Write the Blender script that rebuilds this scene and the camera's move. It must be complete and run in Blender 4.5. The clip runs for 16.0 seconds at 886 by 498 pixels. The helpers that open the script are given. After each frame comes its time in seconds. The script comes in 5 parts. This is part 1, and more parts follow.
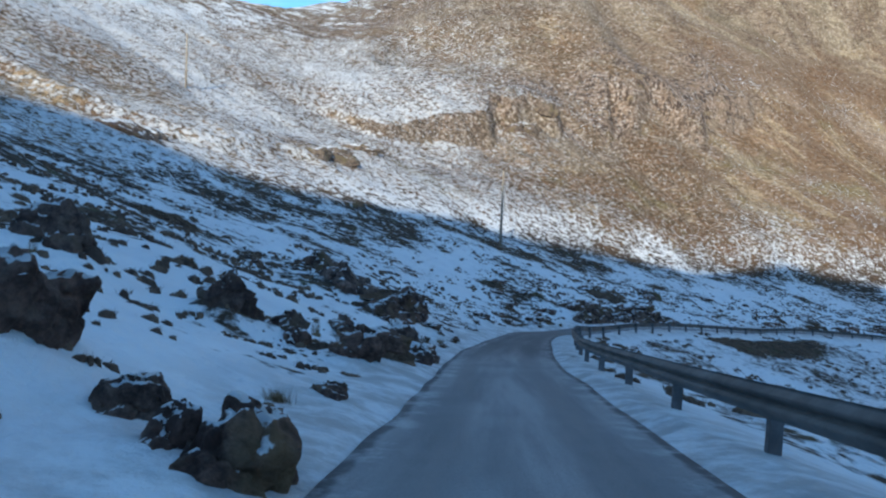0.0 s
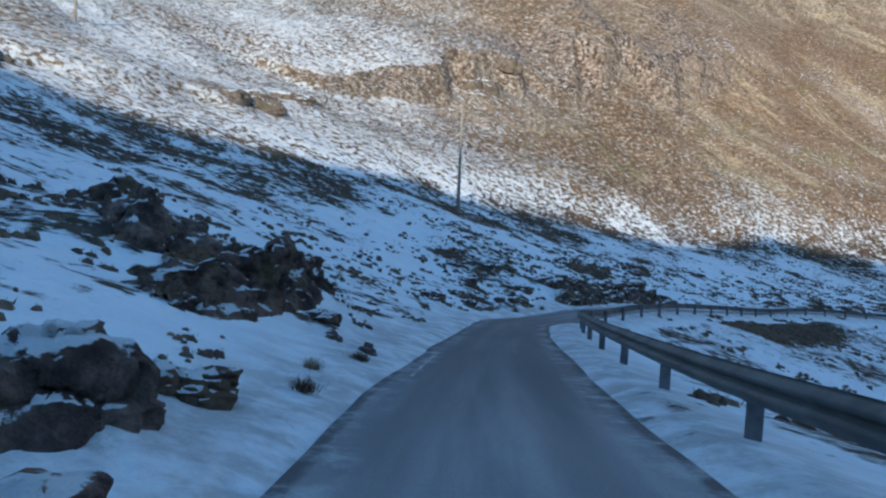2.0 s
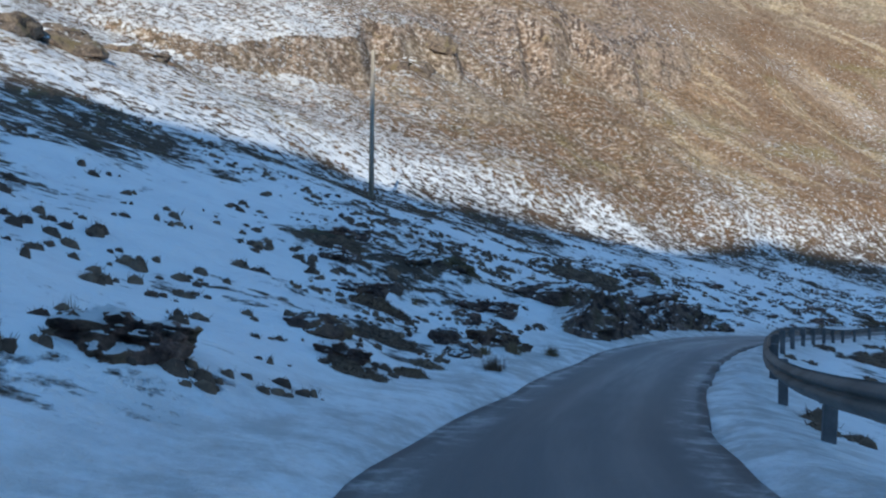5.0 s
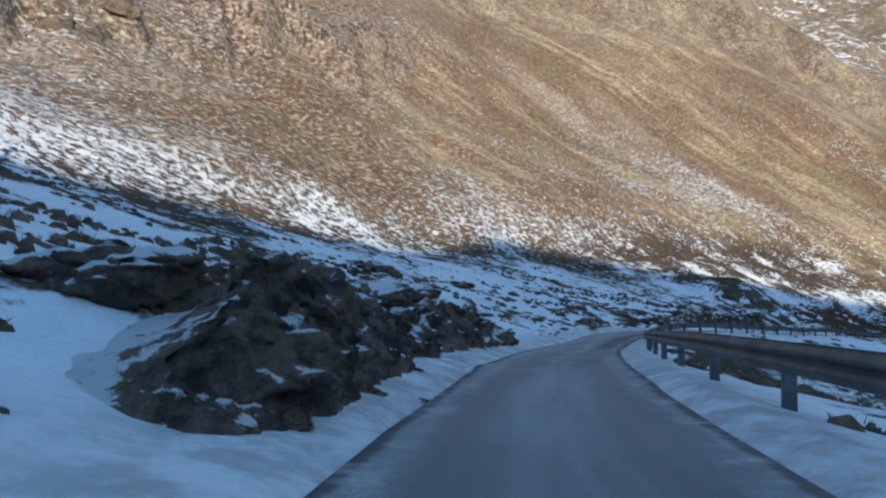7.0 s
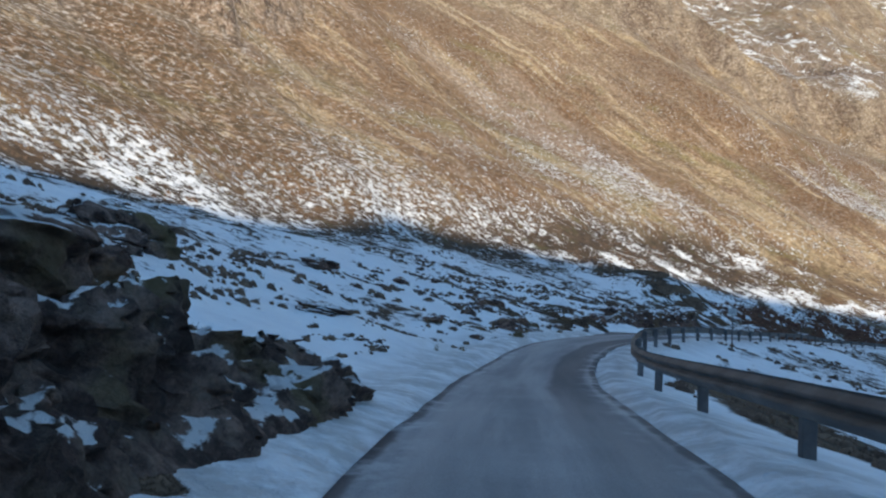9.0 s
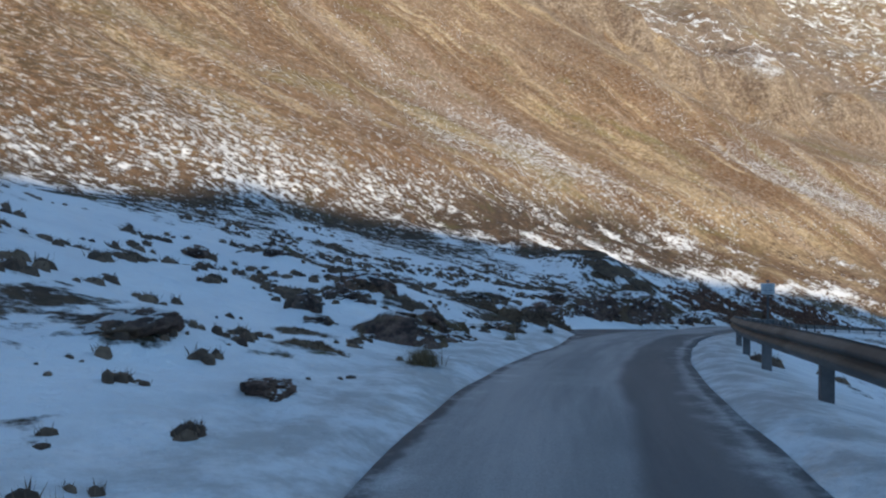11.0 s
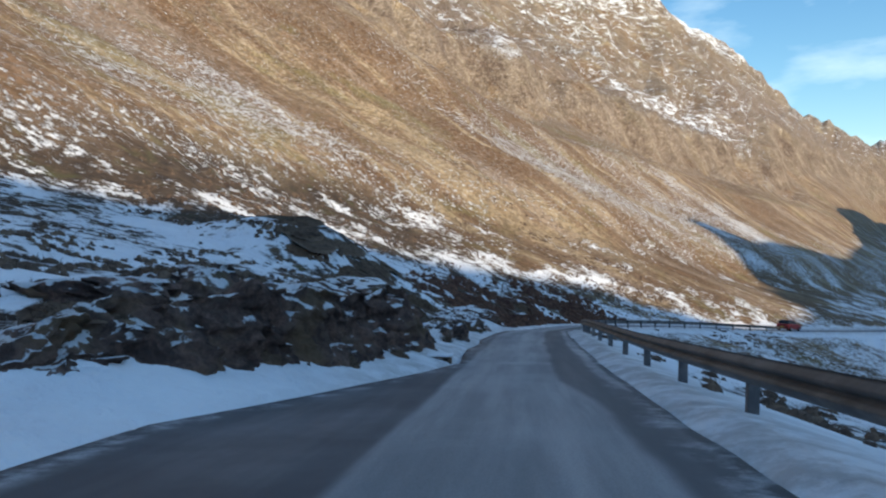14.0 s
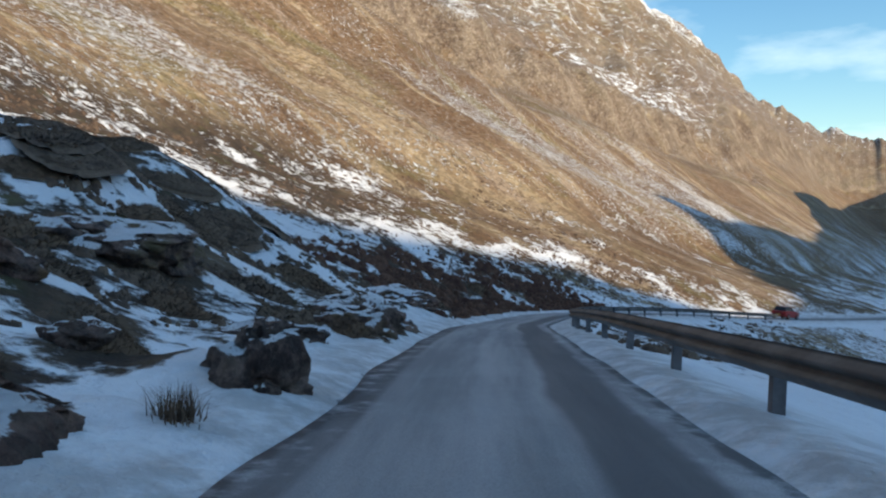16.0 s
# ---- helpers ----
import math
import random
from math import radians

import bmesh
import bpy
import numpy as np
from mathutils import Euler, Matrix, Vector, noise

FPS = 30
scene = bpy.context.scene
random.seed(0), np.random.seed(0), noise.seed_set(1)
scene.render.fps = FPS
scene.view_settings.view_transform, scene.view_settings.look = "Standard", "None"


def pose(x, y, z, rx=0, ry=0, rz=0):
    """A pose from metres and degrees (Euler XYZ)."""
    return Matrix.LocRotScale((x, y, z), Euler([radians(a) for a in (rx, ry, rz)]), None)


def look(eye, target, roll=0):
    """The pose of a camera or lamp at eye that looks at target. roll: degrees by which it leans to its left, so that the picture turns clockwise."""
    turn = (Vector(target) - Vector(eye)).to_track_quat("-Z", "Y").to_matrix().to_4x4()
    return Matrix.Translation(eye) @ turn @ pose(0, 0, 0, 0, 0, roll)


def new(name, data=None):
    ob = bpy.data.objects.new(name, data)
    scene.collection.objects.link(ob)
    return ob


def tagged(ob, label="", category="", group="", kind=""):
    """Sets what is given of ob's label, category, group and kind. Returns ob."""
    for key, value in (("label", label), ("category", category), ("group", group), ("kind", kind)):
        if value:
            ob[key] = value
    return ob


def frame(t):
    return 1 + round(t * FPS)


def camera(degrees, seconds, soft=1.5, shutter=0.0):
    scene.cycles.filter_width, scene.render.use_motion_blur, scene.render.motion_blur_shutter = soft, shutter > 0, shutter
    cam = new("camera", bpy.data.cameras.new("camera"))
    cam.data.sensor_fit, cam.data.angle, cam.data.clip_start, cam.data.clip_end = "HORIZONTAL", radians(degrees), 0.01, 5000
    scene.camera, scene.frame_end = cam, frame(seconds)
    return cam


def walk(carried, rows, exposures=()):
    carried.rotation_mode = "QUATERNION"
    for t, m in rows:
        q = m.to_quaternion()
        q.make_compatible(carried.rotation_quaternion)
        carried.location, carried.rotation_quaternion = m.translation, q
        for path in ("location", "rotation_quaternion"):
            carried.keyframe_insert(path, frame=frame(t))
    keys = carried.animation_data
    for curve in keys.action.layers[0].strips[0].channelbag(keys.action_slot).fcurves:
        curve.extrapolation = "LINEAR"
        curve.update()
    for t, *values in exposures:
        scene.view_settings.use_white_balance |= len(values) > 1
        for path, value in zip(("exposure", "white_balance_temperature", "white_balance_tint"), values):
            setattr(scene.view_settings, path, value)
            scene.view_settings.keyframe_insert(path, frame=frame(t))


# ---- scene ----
cam = camera(59.4, 16.0, soft=2.2)
METRES, EYE, TILT, LEAN, TURN = 143.0, 1.2, 0.0, 0.0, 0.0
ROWS = [
    (0.0, 0.0, 0.0, 0.0, 0.12, -2.99, -2.34),
    (0.5, 0.0017, 0.0274, -0.0039, -1.29, -3.74, -2.1),
    (1.0, 0.0036, 0.0545, -0.0077, -2.07, -4.33, -2.03),
    (1.5, 0.0053, 0.0834, -0.0116, -2.71, -4.56, -2.14),
    (2.0, 0.0075, 0.115, -0.0157, -3.16, -4.31, -2.4),
    (2.5, 0.01, 0.1461, -0.0203, -3.34, -3.76, -2.33),
    (3.0, 0.0134, 0.1773, -0.0248, -3.37, -3.06, -1.52),
    (5.5, 0.0388, 0.328, -0.0437, -12.15, -1.51, -0.42),
    (6.0, 0.048, 0.3557, -0.0471, -19.39, -0.55, 0.17),
    (6.5, 0.0593, 0.3825, -0.051, -23.64, -0.54, 0.48),
    (7.0, 0.0736, 0.4087, -0.0537, -27.83, -0.65, 0.32),
    (7.5, 0.0898, 0.4338, -0.0555, -31.01, -0.98, -0.47),
    (8.0, 0.1066, 0.4586, -0.0577, -32.74, -0.85, -1.09),
    (8.5, 0.1246, 0.483, -0.0608, -33.98, -0.81, -1.45),
    (11.0, 0.2303, 0.6079, -0.0787, -42.02, -1.14, 0.53),
    (11.5, 0.2548, 0.6296, -0.081, -45.21, 1.33, 0.79),
    (12.0, 0.2803, 0.6498, -0.0835, -48.42, 1.8, 0.92),
    (12.5, 0.307, 0.6681, -0.0857, -51.97, 1.96, 0.34),
    (13.0, 0.3353, 0.6841, -0.0886, -55.98, 1.58, 0.42),
    (13.5, 0.364, 0.6989, -0.0921, -58.29, -1.88, 0.26),
    (14.0, 0.3933, 0.713, -0.0951, -60.92, -1.76, 0.16),
    (14.5, 0.4218, 0.7258, -0.0982, -61.45, -1.95, -0.35),
    (15.0, 0.4506, 0.7387, -0.1018, -62.13, -2.3, -0.47),
    (15.5, 0.4796, 0.7512, -0.1057, -62.65, -2.89, -0.62),
    (16.0, 0.5089, 0.7634, -0.109, -64.31, -3.05, -0.64),
]
walk(cam, [(t, pose(0, 0, EYE, TILT, LEAN, TURN) @ pose(METRES * x, METRES * y, METRES * z, 90 + pitch, roll, yaw)) for t, x, y, z, yaw, pitch, roll in ROWS],
     [(0.0, 0.0, 6200, 5), (2.5, 0.0, 6050, 5), (6.0, 0.0, 6300, 6), (8.5, 0.04, 6850, 8), (11.0, -0.08, 7050, 10), (12.5, -0.09, 6750, 10), (14.0, 0.0, 7000, 10), (16.0, 0.0, 7300, 10)])

# ---- sky, sun ----
SUN_BEARING, SUN_HEIGHT = 190.0, 22.0      # degrees clockwise from ahead (+y), degrees above the horizon
world = bpy.data.worlds.new("sky")
scene.world = world
world.use_nodes = True
wt = world.node_tree
wt.nodes.clear()
sky = wt.nodes.new("ShaderNodeTexSky")
sky.sky_type, sky.sun_disc = "NISHITA", False
sky.sun_elevation, sky.sun_rotation = radians(SUN_HEIGHT), radians(SUN_BEARING)
sky.air_density, sky.dust_density, sky.ozone_density = 1.0, 0.3, 2.0
coord = wt.nodes.new("ShaderNodeTexCoord")
squash = wt.nodes.new("ShaderNodeMapping")
squash.inputs["Scale"].default_value = (2.2, 2.2, 7.0)
cloud = wt.nodes.new("ShaderNodeTexNoise")
cloud.inputs["Scale"].default_value, cloud.inputs["Detail"].default_value, cloud.inputs["Roughness"].default_value = 1.4, 6, 0.55
band = wt.nodes.new("ShaderNodeMapRange")
band.inputs["From Min"].default_value, band.inputs["From Max"].default_value, band.inputs["To Max"].default_value = 0.50, 0.78, 0.75
white = wt.nodes.new("ShaderNodeMix")
white.data_type = "RGBA"
white.inputs["B"].default_value = (7.0, 7.3, 7.8, 1)
back = wt.nodes.new("ShaderNodeBackground")
back.inputs["Strength"].default_value = 0.21
end = wt.nodes.new("ShaderNodeOutputWorld")
wt.links.new(coord.outputs["Generated"], squash.inputs["Vector"])
wt.links.new(squash.outputs["Vector"], cloud.inputs["Vector"])
wt.links.new(cloud.outputs["Fac"], band.inputs["Value"])
wt.links.new(band.outputs["Result"], white.inputs["Factor"])
wt.links.new(sky.outputs["Color"], white.inputs["A"])
vivid = wt.nodes.new("ShaderNodeHueSaturation")
vivid.inputs["Saturation"].default_value = 1.25
wt.links.new(white.outputs["Result"], vivid.inputs["Color"])
clear = wt.nodes.new("ShaderNodeMix")
clear.data_type, clear.blend_type = "RGBA", "MULTIPLY"
clear.inputs["Factor"].default_value, clear.inputs["B"].default_value = 1.0, (0.87, 1.02, 1.05, 1)     # the deep blue of a cold clear day
wt.links.new(vivid.outputs["Color"], clear.inputs["A"])
wt.links.new(clear.outputs["Result"], back.inputs["Color"])
wt.links.new(back.outputs["Background"], end.inputs["Surface"])

sun = new("sun", bpy.data.lights.new("sun", "SUN"))
sun.data.energy, sun.data.angle, sun.data.color = 4.7, radians(0.53), (1.0, 0.86, 0.66)
b, e = radians(SUN_BEARING), radians(SUN_HEIGHT)
sun.matrix_world = look((200 * math.sin(b) * math.cos(e), 200 * math.cos(b) * math.cos(e), 200 * math.sin(e)), (0, 0, 0))


# ---- materials ----
class Nodes:
    """A small builder for node materials."""

    def __init__(self, name):
        self.mat = bpy.data.materials.new(name)
        self.mat.use_nodes = True
        self.tree = self.mat.node_tree
        self.bsdf = self.tree.nodes["Principled BSDF"]
        self.geo = self.tree.nodes.new("ShaderNodeNewGeometry")

    def put(self, socket, value):
        if isinstance(value, bpy.types.NodeSocket):
            self.tree.links.new(value, socket)
        elif isinstance(value, tuple) and len(value) == 3 and socket.type == "RGBA":
            socket.default_value = (*value, 1)
        else:
            socket.default_value = value

    def attr(self, name):
        n = self.tree.nodes.new("ShaderNodeAttribute")
        n.attribute_name = name
        return n.outputs["Fac"]

    def place(self):
        return self.geo.outputs["Position"]

    def up(self):
        n = self.tree.nodes.new("ShaderNodeSeparateXYZ")
        self.put(n.inputs[0], self.geo.outputs["Normal"])
        return n.outputs["Z"]

    def xyz(self, x, y, z=0.0):
        n = self.tree.nodes.new("ShaderNodeCombineXYZ")
        for k, v in enumerate((x, y, z)):
            self.put(n.inputs[k], v)
        return n.outputs[0]

    def noise(self, scale, vector=None, detail=4, rough=0.55, squeeze=None):
        n = self.tree.nodes.new("ShaderNodeTexNoise")
        v = self.place() if vector is None else vector
        if squeeze:
            m = self.tree.nodes.new("ShaderNodeMapping")
            m.inputs["Scale"].default_value = squeeze
            self.put(m.inputs["Vector"], v)
            v = m.outputs[0]
        self.put(n.inputs["Vector"], v)
        for k, val in (("Scale", scale), ("Detail", detail), ("Roughness", rough)):
            n.inputs[k].default_value = val
        return n.outputs["Fac"]

    def cells(self, scale, vector=None):
        n = self.tree.nodes.new("ShaderNodeTexVoronoi")
        self.put(n.inputs["Vector"], self.place() if vector is None else vector)
        n.inputs["Scale"].default_value = scale
        return n.outputs["Distance"]

    def math(self, op, a, b=0.0):
        n = self.tree.nodes.new("ShaderNodeMath")
        n.operation = op
        self.put(n.inputs[0], a)
        self.put(n.inputs[1], b)
        return n.outputs[0]

    def step(self, value, low, high, to_low=0.0, to_high=1.0):
        n = self.tree.nodes.new("ShaderNodeMapRange")
        n.interpolation_type = "SMOOTHSTEP"
        for k, v in (("Value", value), ("From Min", low), ("From Max", high), ("To Min", to_low), ("To Max", to_high)):
            self.put(n.inputs[k], v)
        return n.outputs[0]

    def mix(self, factor, a, b):
        n = self.tree.nodes.new("ShaderNodeMix")
        n.data_type = "RGBA"
        self.put(n.inputs["Factor"], factor)
        self.put(n.inputs["A"], a)
        self.put(n.inputs["B"], b)
        return n.outputs["Result"]

    def random(self):
        return self.tree.nodes.new("ShaderNodeObjectInfo").outputs["Random"]

    def bump(self, height, strength, distance):
        n = self.tree.nodes.new("ShaderNodeBump")
        n.inputs["Strength"].default_value, n.inputs["Distance"].default_value = strength, distance
        self.put(n.inputs["Height"], height)
        self.put(self.bsdf.inputs["Normal"], n.outputs[0])

    def finish(self, color, rough=0.8, metal=0.0, spec=0.3):
        for k, v in (("Base Color", color), ("Roughness", rough), ("Metallic", metal), ("Specular IOR Level", spec)):
            self.put(self.bsdf.inputs[k], v)
        return self.mat


SNOW = (0.84, 0.86, 0.88)


def hillside_material():
    n = Nodes("hillside")
    s, d, cover, heath = n.attr("along"), n.attr("off"), n.attr("snow"), n.attr("heath")
    drift = n.math("MULTIPLY", n.math("SUBTRACT", n.noise(0.02, detail=4, rough=0.6), 0.5), 10.0)
    sway = n.math("ADD", n.math("ADD", s, n.math("MULTIPLY", d, 0.45)), drift)
    streak = n.noise(1.0, n.xyz(n.math("MULTIPLY", sway, 0.15), n.math("MULTIPLY", d, 0.012), 0.0), 3, 0.6)
    fine_streak = n.noise(1.0, n.xyz(n.math("MULTIPLY", sway, 0.45), n.math("MULTIPLY", d, 0.07), 3.0), 6, 0.7)
    blotch = n.noise(0.11, detail=7, rough=0.68)
    scree = n.step(s, 130.0, 175.0)
    streak = n.math("ADD", n.math("MULTIPLY", streak, scree), n.math("MULTIPLY", blotch, n.math("SUBTRACT", 1.0, scree)))
    fine_streak = n.math("ADD", n.math("MULTIPLY", fine_streak, n.math("ADD", 0.25, n.math("MULTIPLY", scree, 0.75))), n.math("MULTIPLY", n.noise(0.5, detail=6, rough=0.7), n.math("MULTIPLY", n.math("SUBTRACT", 1.0, scree), 0.75)))
    wide = n.noise(0.035, detail=5)
    tuft = n.noise(0.9, detail=6, rough=0.7)
    grain = n.noise(4.5, detail=5, rough=0.7)
    bracken = n.mix(n.step(wide, 0.35, 0.65), (0.225, 0.132, 0.074), (0.325, 0.21, 0.128))
    grass = n.mix(n.step(tuft, 0.3, 0.7), (0.42, 0.295, 0.165), (0.58, 0.445, 0.29))
    blend = n.math("ADD", n.math("MULTIPLY", streak, 0.52), n.math("ADD", n.math("MULTIPLY", fine_streak, 0.17), n.math("ADD", n.math("MULTIPLY", tuft, 0.13), n.math("MULTIPLY", n.noise(0.24, detail=8, rough=0.78), 0.18))))
    blend = n.math("ADD", blend, n.math("MULTIPLY", n.math("SUBTRACT", wide, 0.52), 0.3))
    brown = n.mix(n.step(blend, 0.515, 0.565), bracken, grass)
    gully = n.noise(1.0, n.xyz(n.math("MULTIPLY", sway, 0.21), n.math("MULTIPLY", d, 0.022), 11.0), 7, 0.66)
    brown = n.mix(n.math("MULTIPLY", n.step(gully, 0.545, 0.60), n.math("MULTIPLY", scree, 0.85)), brown, n.mix(n.step(tuft, 0.35, 0.65), (0.47, 0.35, 0.20), (0.66, 0.53, 0.36)))
    brown = n.mix(n.math("MULTIPLY", n.step(gully, 0.44, 0.39), n.math("MULTIPLY", scree, 0.6)), brown, (0.165, 0.098, 0.052))
    rubble = n.noise(1.0, n.xyz(n.math("MULTIPLY", sway, 0.07), n.math("MULTIPLY", d, 0.02), 7.0), 6, 0.62)
    brown = n.mix(n.math("MULTIPLY", n.step(rubble, 0.54, 0.64), n.step(grain, 0.4, 0.6, 0.35, 0.85)), brown, (0.46, 0.35, 0.27))
    olive = n.mix(n.step(n.noise(0.09, detail=6, rough=0.65), 0.56, 0.68, 0.0, 0.6), brown, (0.25, 0.215, 0.085))
    # russet heath and moss in drifts down the scree slope
    drifts = n.noise(1.0, n.xyz(n.math("MULTIPLY", sway, 0.055), n.math("MULTIPLY", d, 0.03), 23.0), 7, 0.7)
    olive = n.mix(n.math("MULTIPLY", n.step(drifts, 0.52, 0.60), n.math("MULTIPLY", scree, 0.65)), olive, n.mix(n.step(tuft, 0.35, 0.65), (0.16, 0.085, 0.045), (0.27, 0.155, 0.08)))
    olive = n.mix(n.math("MULTIPLY", n.step(drifts, 0.45, 0.37), n.math("MULTIPLY", scree, 0.6)), olive, n.mix(n.step(tuft, 0.35, 0.65), (0.20, 0.17, 0.065), (0.36, 0.31, 0.14)))
    dark = n.mix(n.step(tuft, 0.35, 0.65), (0.045, 0.034, 0.03), (0.13, 0.092, 0.062))
    dark = n.mix(n.step(n.noise(0.5, detail=3), 0.55, 0.75), dark, (0.10, 0.10, 0.045))
    pillar = n.math("ADD", n.math("MULTIPLY", n.noise(0.11, detail=9, rough=0.72, squeeze=(1.0, 1.0, 0.6)), 0.5), n.math("MULTIPLY", n.noise(0.24, detail=8, rough=0.78, squeeze=(1.0, 1.0, 0.4)), 0.5))
    crag = n.mix(n.step(pillar, 0.44, 0.54), (0.13, 0.097, 0.080), (0.47, 0.385, 0.295))
    crag = n.mix(n.step(n.noise(0.14, detail=8, rough=0.75, squeeze=(1.0, 1.0, 2.4)), 0.47, 0.57, 0.0, 0.75), crag, (0.17, 0.125, 0.105))
    broken = n.noise(0.42, detail=7, rough=0.8, squeeze=(1.0, 1.0, 1.6))
    crag = n.mix(n.step(broken, 0.51, 0.58, 0.0, 0.65), crag, (0.095, 0.068, 0.058))
    crag = n.mix(n.step(broken, 0.46, 0.40, 0.0, 0.6), crag, (0.50, 0.41, 0.31))
    crag = n.mix(n.step(grain, 0.3, 0.7, 0.0, 0.35), crag, (0.24, 0.19, 0.14))
    steep = n.step(n.up(), 0.64, 0.54)
    high = n.math("MULTIPLY", n.step(n.noise(0.05, detail=7, rough=0.7), 0.40, 0.52), n.step(d, 75.0, 115.0))
    outcrops = n.math("MULTIPLY", n.math("MULTIPLY", n.step(n.noise(0.055, detail=8, rough=0.7), 0.50, 0.57), n.step(d, 45.0, 70.0)), n.math("SUBTRACT", 0.85, n.math("MULTIPLY", scree, 0.6)))
    olive = n.mix(n.step(n.noise(0.33, detail=7, rough=0.75), 0.46, 0.56, 0.0, n.math("SUBTRACT", 0.65, n.math("MULTIPLY", scree, 0.45))), olive, (0.15, 0.105, 0.06))
    soil = n.mix(heath, olive, dark)
    column = n.math("ADD", n.math("MULTIPLY", n.noise(1.1, detail=5, rough=0.7, squeeze=(1.0, 1.0, 0.2)), 0.6), n.math("MULTIPLY", n.noise(0.4, detail=7, rough=0.72), 0.4))
    cliff = n.mix(n.step(column, 0.46, 0.52), (0.085, 0.06, 0.052), (0.35, 0.255, 0.195))
    cliff = n.mix(n.step(n.noise(0.16, detail=6, rough=0.7, squeeze=(1.0, 1.0, 2.5)), 0.55, 0.66, 0.0, 0.7), cliff, (0.30, 0.225, 0.12))
    soil = n.mix(n.math("MAXIMUM", n.math("MULTIPLY", steep, 0.7), n.math("MAXIMUM", n.math("MULTIPLY", high, 0.75), outcrops)), soil, crag)
    soil = n.mix(n.math("MULTIPLY", n.attr("cliff"), n.step(n.noise(0.09, detail=7, rough=0.7), 0.38, 0.50)), soil, cliff)
    lump = n.noise(1.4, detail=6, rough=0.72)
    soil = n.mix(n.step(lump, 0.42, 0.56, 0.75, 0.0), soil, n.mix(0.6, soil, (0.045, 0.032, 0.022)))
    soil = n.mix(n.step(grain, 0.3, 0.75, 0.0, 0.4), soil, n.mix(0.5, soil, (0.05, 0.035, 0.02)))
    patch = n.noise(0.42, detail=7, rough=0.68)
    speck = n.noise(1.9, detail=5, rough=0.65)
    dust = n.noise(1.7, detail=6, rough=0.76)
    share = n.math("ADD", n.step(d, 24.0, 36.0, 0.0, 0.6), n.step(d, -1.0, -2.0, 0.0, 0.42))
    level = n.math("ADD", n.math("MULTIPLY", patch, n.math("SUBTRACT", 0.5, n.math("MULTIPLY", share, 0.5))), n.math("ADD", n.math("MULTIPLY", speck, n.math("SUBTRACT", 0.5, n.math("MULTIPLY", share, 0.5))), n.math("MULTIPLY", dust, share)))
    ledge = n.noise(0.2, detail=9, rough=0.72, squeeze=(1.0, 1.0, 2.2))
    ledge = n.math("ADD", n.math("MULTIPLY", n.math("SUBTRACT", ledge, 0.5), 1.7), 0.5)
    far = n.step(d, 95.0, 150.0, 0.0, 0.85)
    level = n.math("ADD", n.math("MULTIPLY", level, n.math("SUBTRACT", 1.0, far)), n.math("MULTIPLY", ledge, far))
    lie = n.math("ADD", level, n.math("MULTIPLY", n.math("SUBTRACT", cover, 0.5), 0.36))
    lie = n.math("SUBTRACT", lie, n.math("MULTIPLY", steep, 0.12))
    pepper = n.noise(1.25, detail=7, rough=0.74, squeeze=(1.0, 1.0, 1.7))
    lie = n.math("ADD", lie, n.math("MULTIPLY", n.math("SUBTRACT", pepper, 0.53), n.step(d, 10.0, 28.0, 0.0, 0.65)))
    # thin, broken dusting of snow over the grass of the open face
    open_face = n.step(d, 30.0, 42.0)
    fleck = n.noise(1.25, detail=7, rough=0.74, squeeze=(1.0, 1.0, 1.5))
    rugged = n.math("SUBTRACT", 1.0, n.math("MULTIPLY", scree, 0.55))
    soil = n.mix(n.math("MULTIPLY", n.math("MULTIPLY", n.step(fleck, 0.54, 0.60), open_face), n.math("MULTIPLY", rugged, 0.68)), soil, (0.63, 0.58, 0.53))
    soil = n.mix(n.math("MULTIPLY", n.math("MULTIPLY", n.step(fleck, 0.475, 0.42), open_face), n.math("MULTIPLY", rugged, 0.8)), soil, (0.075, 0.056, 0.036))
    lie = n.math("ADD", lie, n.math("MULTIPLY", n.math("SUBTRACT", n.noise(5.5, detail=4, rough=0.7), 0.5), n.math("MULTIPLY", open_face, 0.30)))
    snow = n.math("MULTIPLY", n.step(lie, 0.475, 0.55), n.math("SUBTRACT", 1.0, n.math("MULTIPLY", open_face, n.step(d, 150.0, 90.0, 0.0, 0.24))))
    white = n.mix(n.step(n.noise(0.7, detail=4), 0.35, 0.7), SNOW, (0.78, 0.80, 0.83))
    soiled = n.math("MULTIPLY", n.step(n.math("ABSOLUTE", d), 4.2, 2.0), n.step(n.noise(1.3, detail=6, rough=0.7), 0.36, 0.62, 0.15, 0.85))
    white = n.mix(soiled, white, (0.42, 0.41, 0.40))
    n.bump(n.math("ADD", n.math("ADD", n.math("MULTIPLY", snow, 0.6), n.math("MULTIPLY", n.noise(0.9, detail=3), 1.2)), n.math("ADD", n.math("MULTIPLY", tuft, 0.9), n.math("MULTIPLY", grain, 0.3))), 0.8, 0.22)
    return n.finish(n.mix(snow, soil, white), 0.85, 0.0, 0.15)


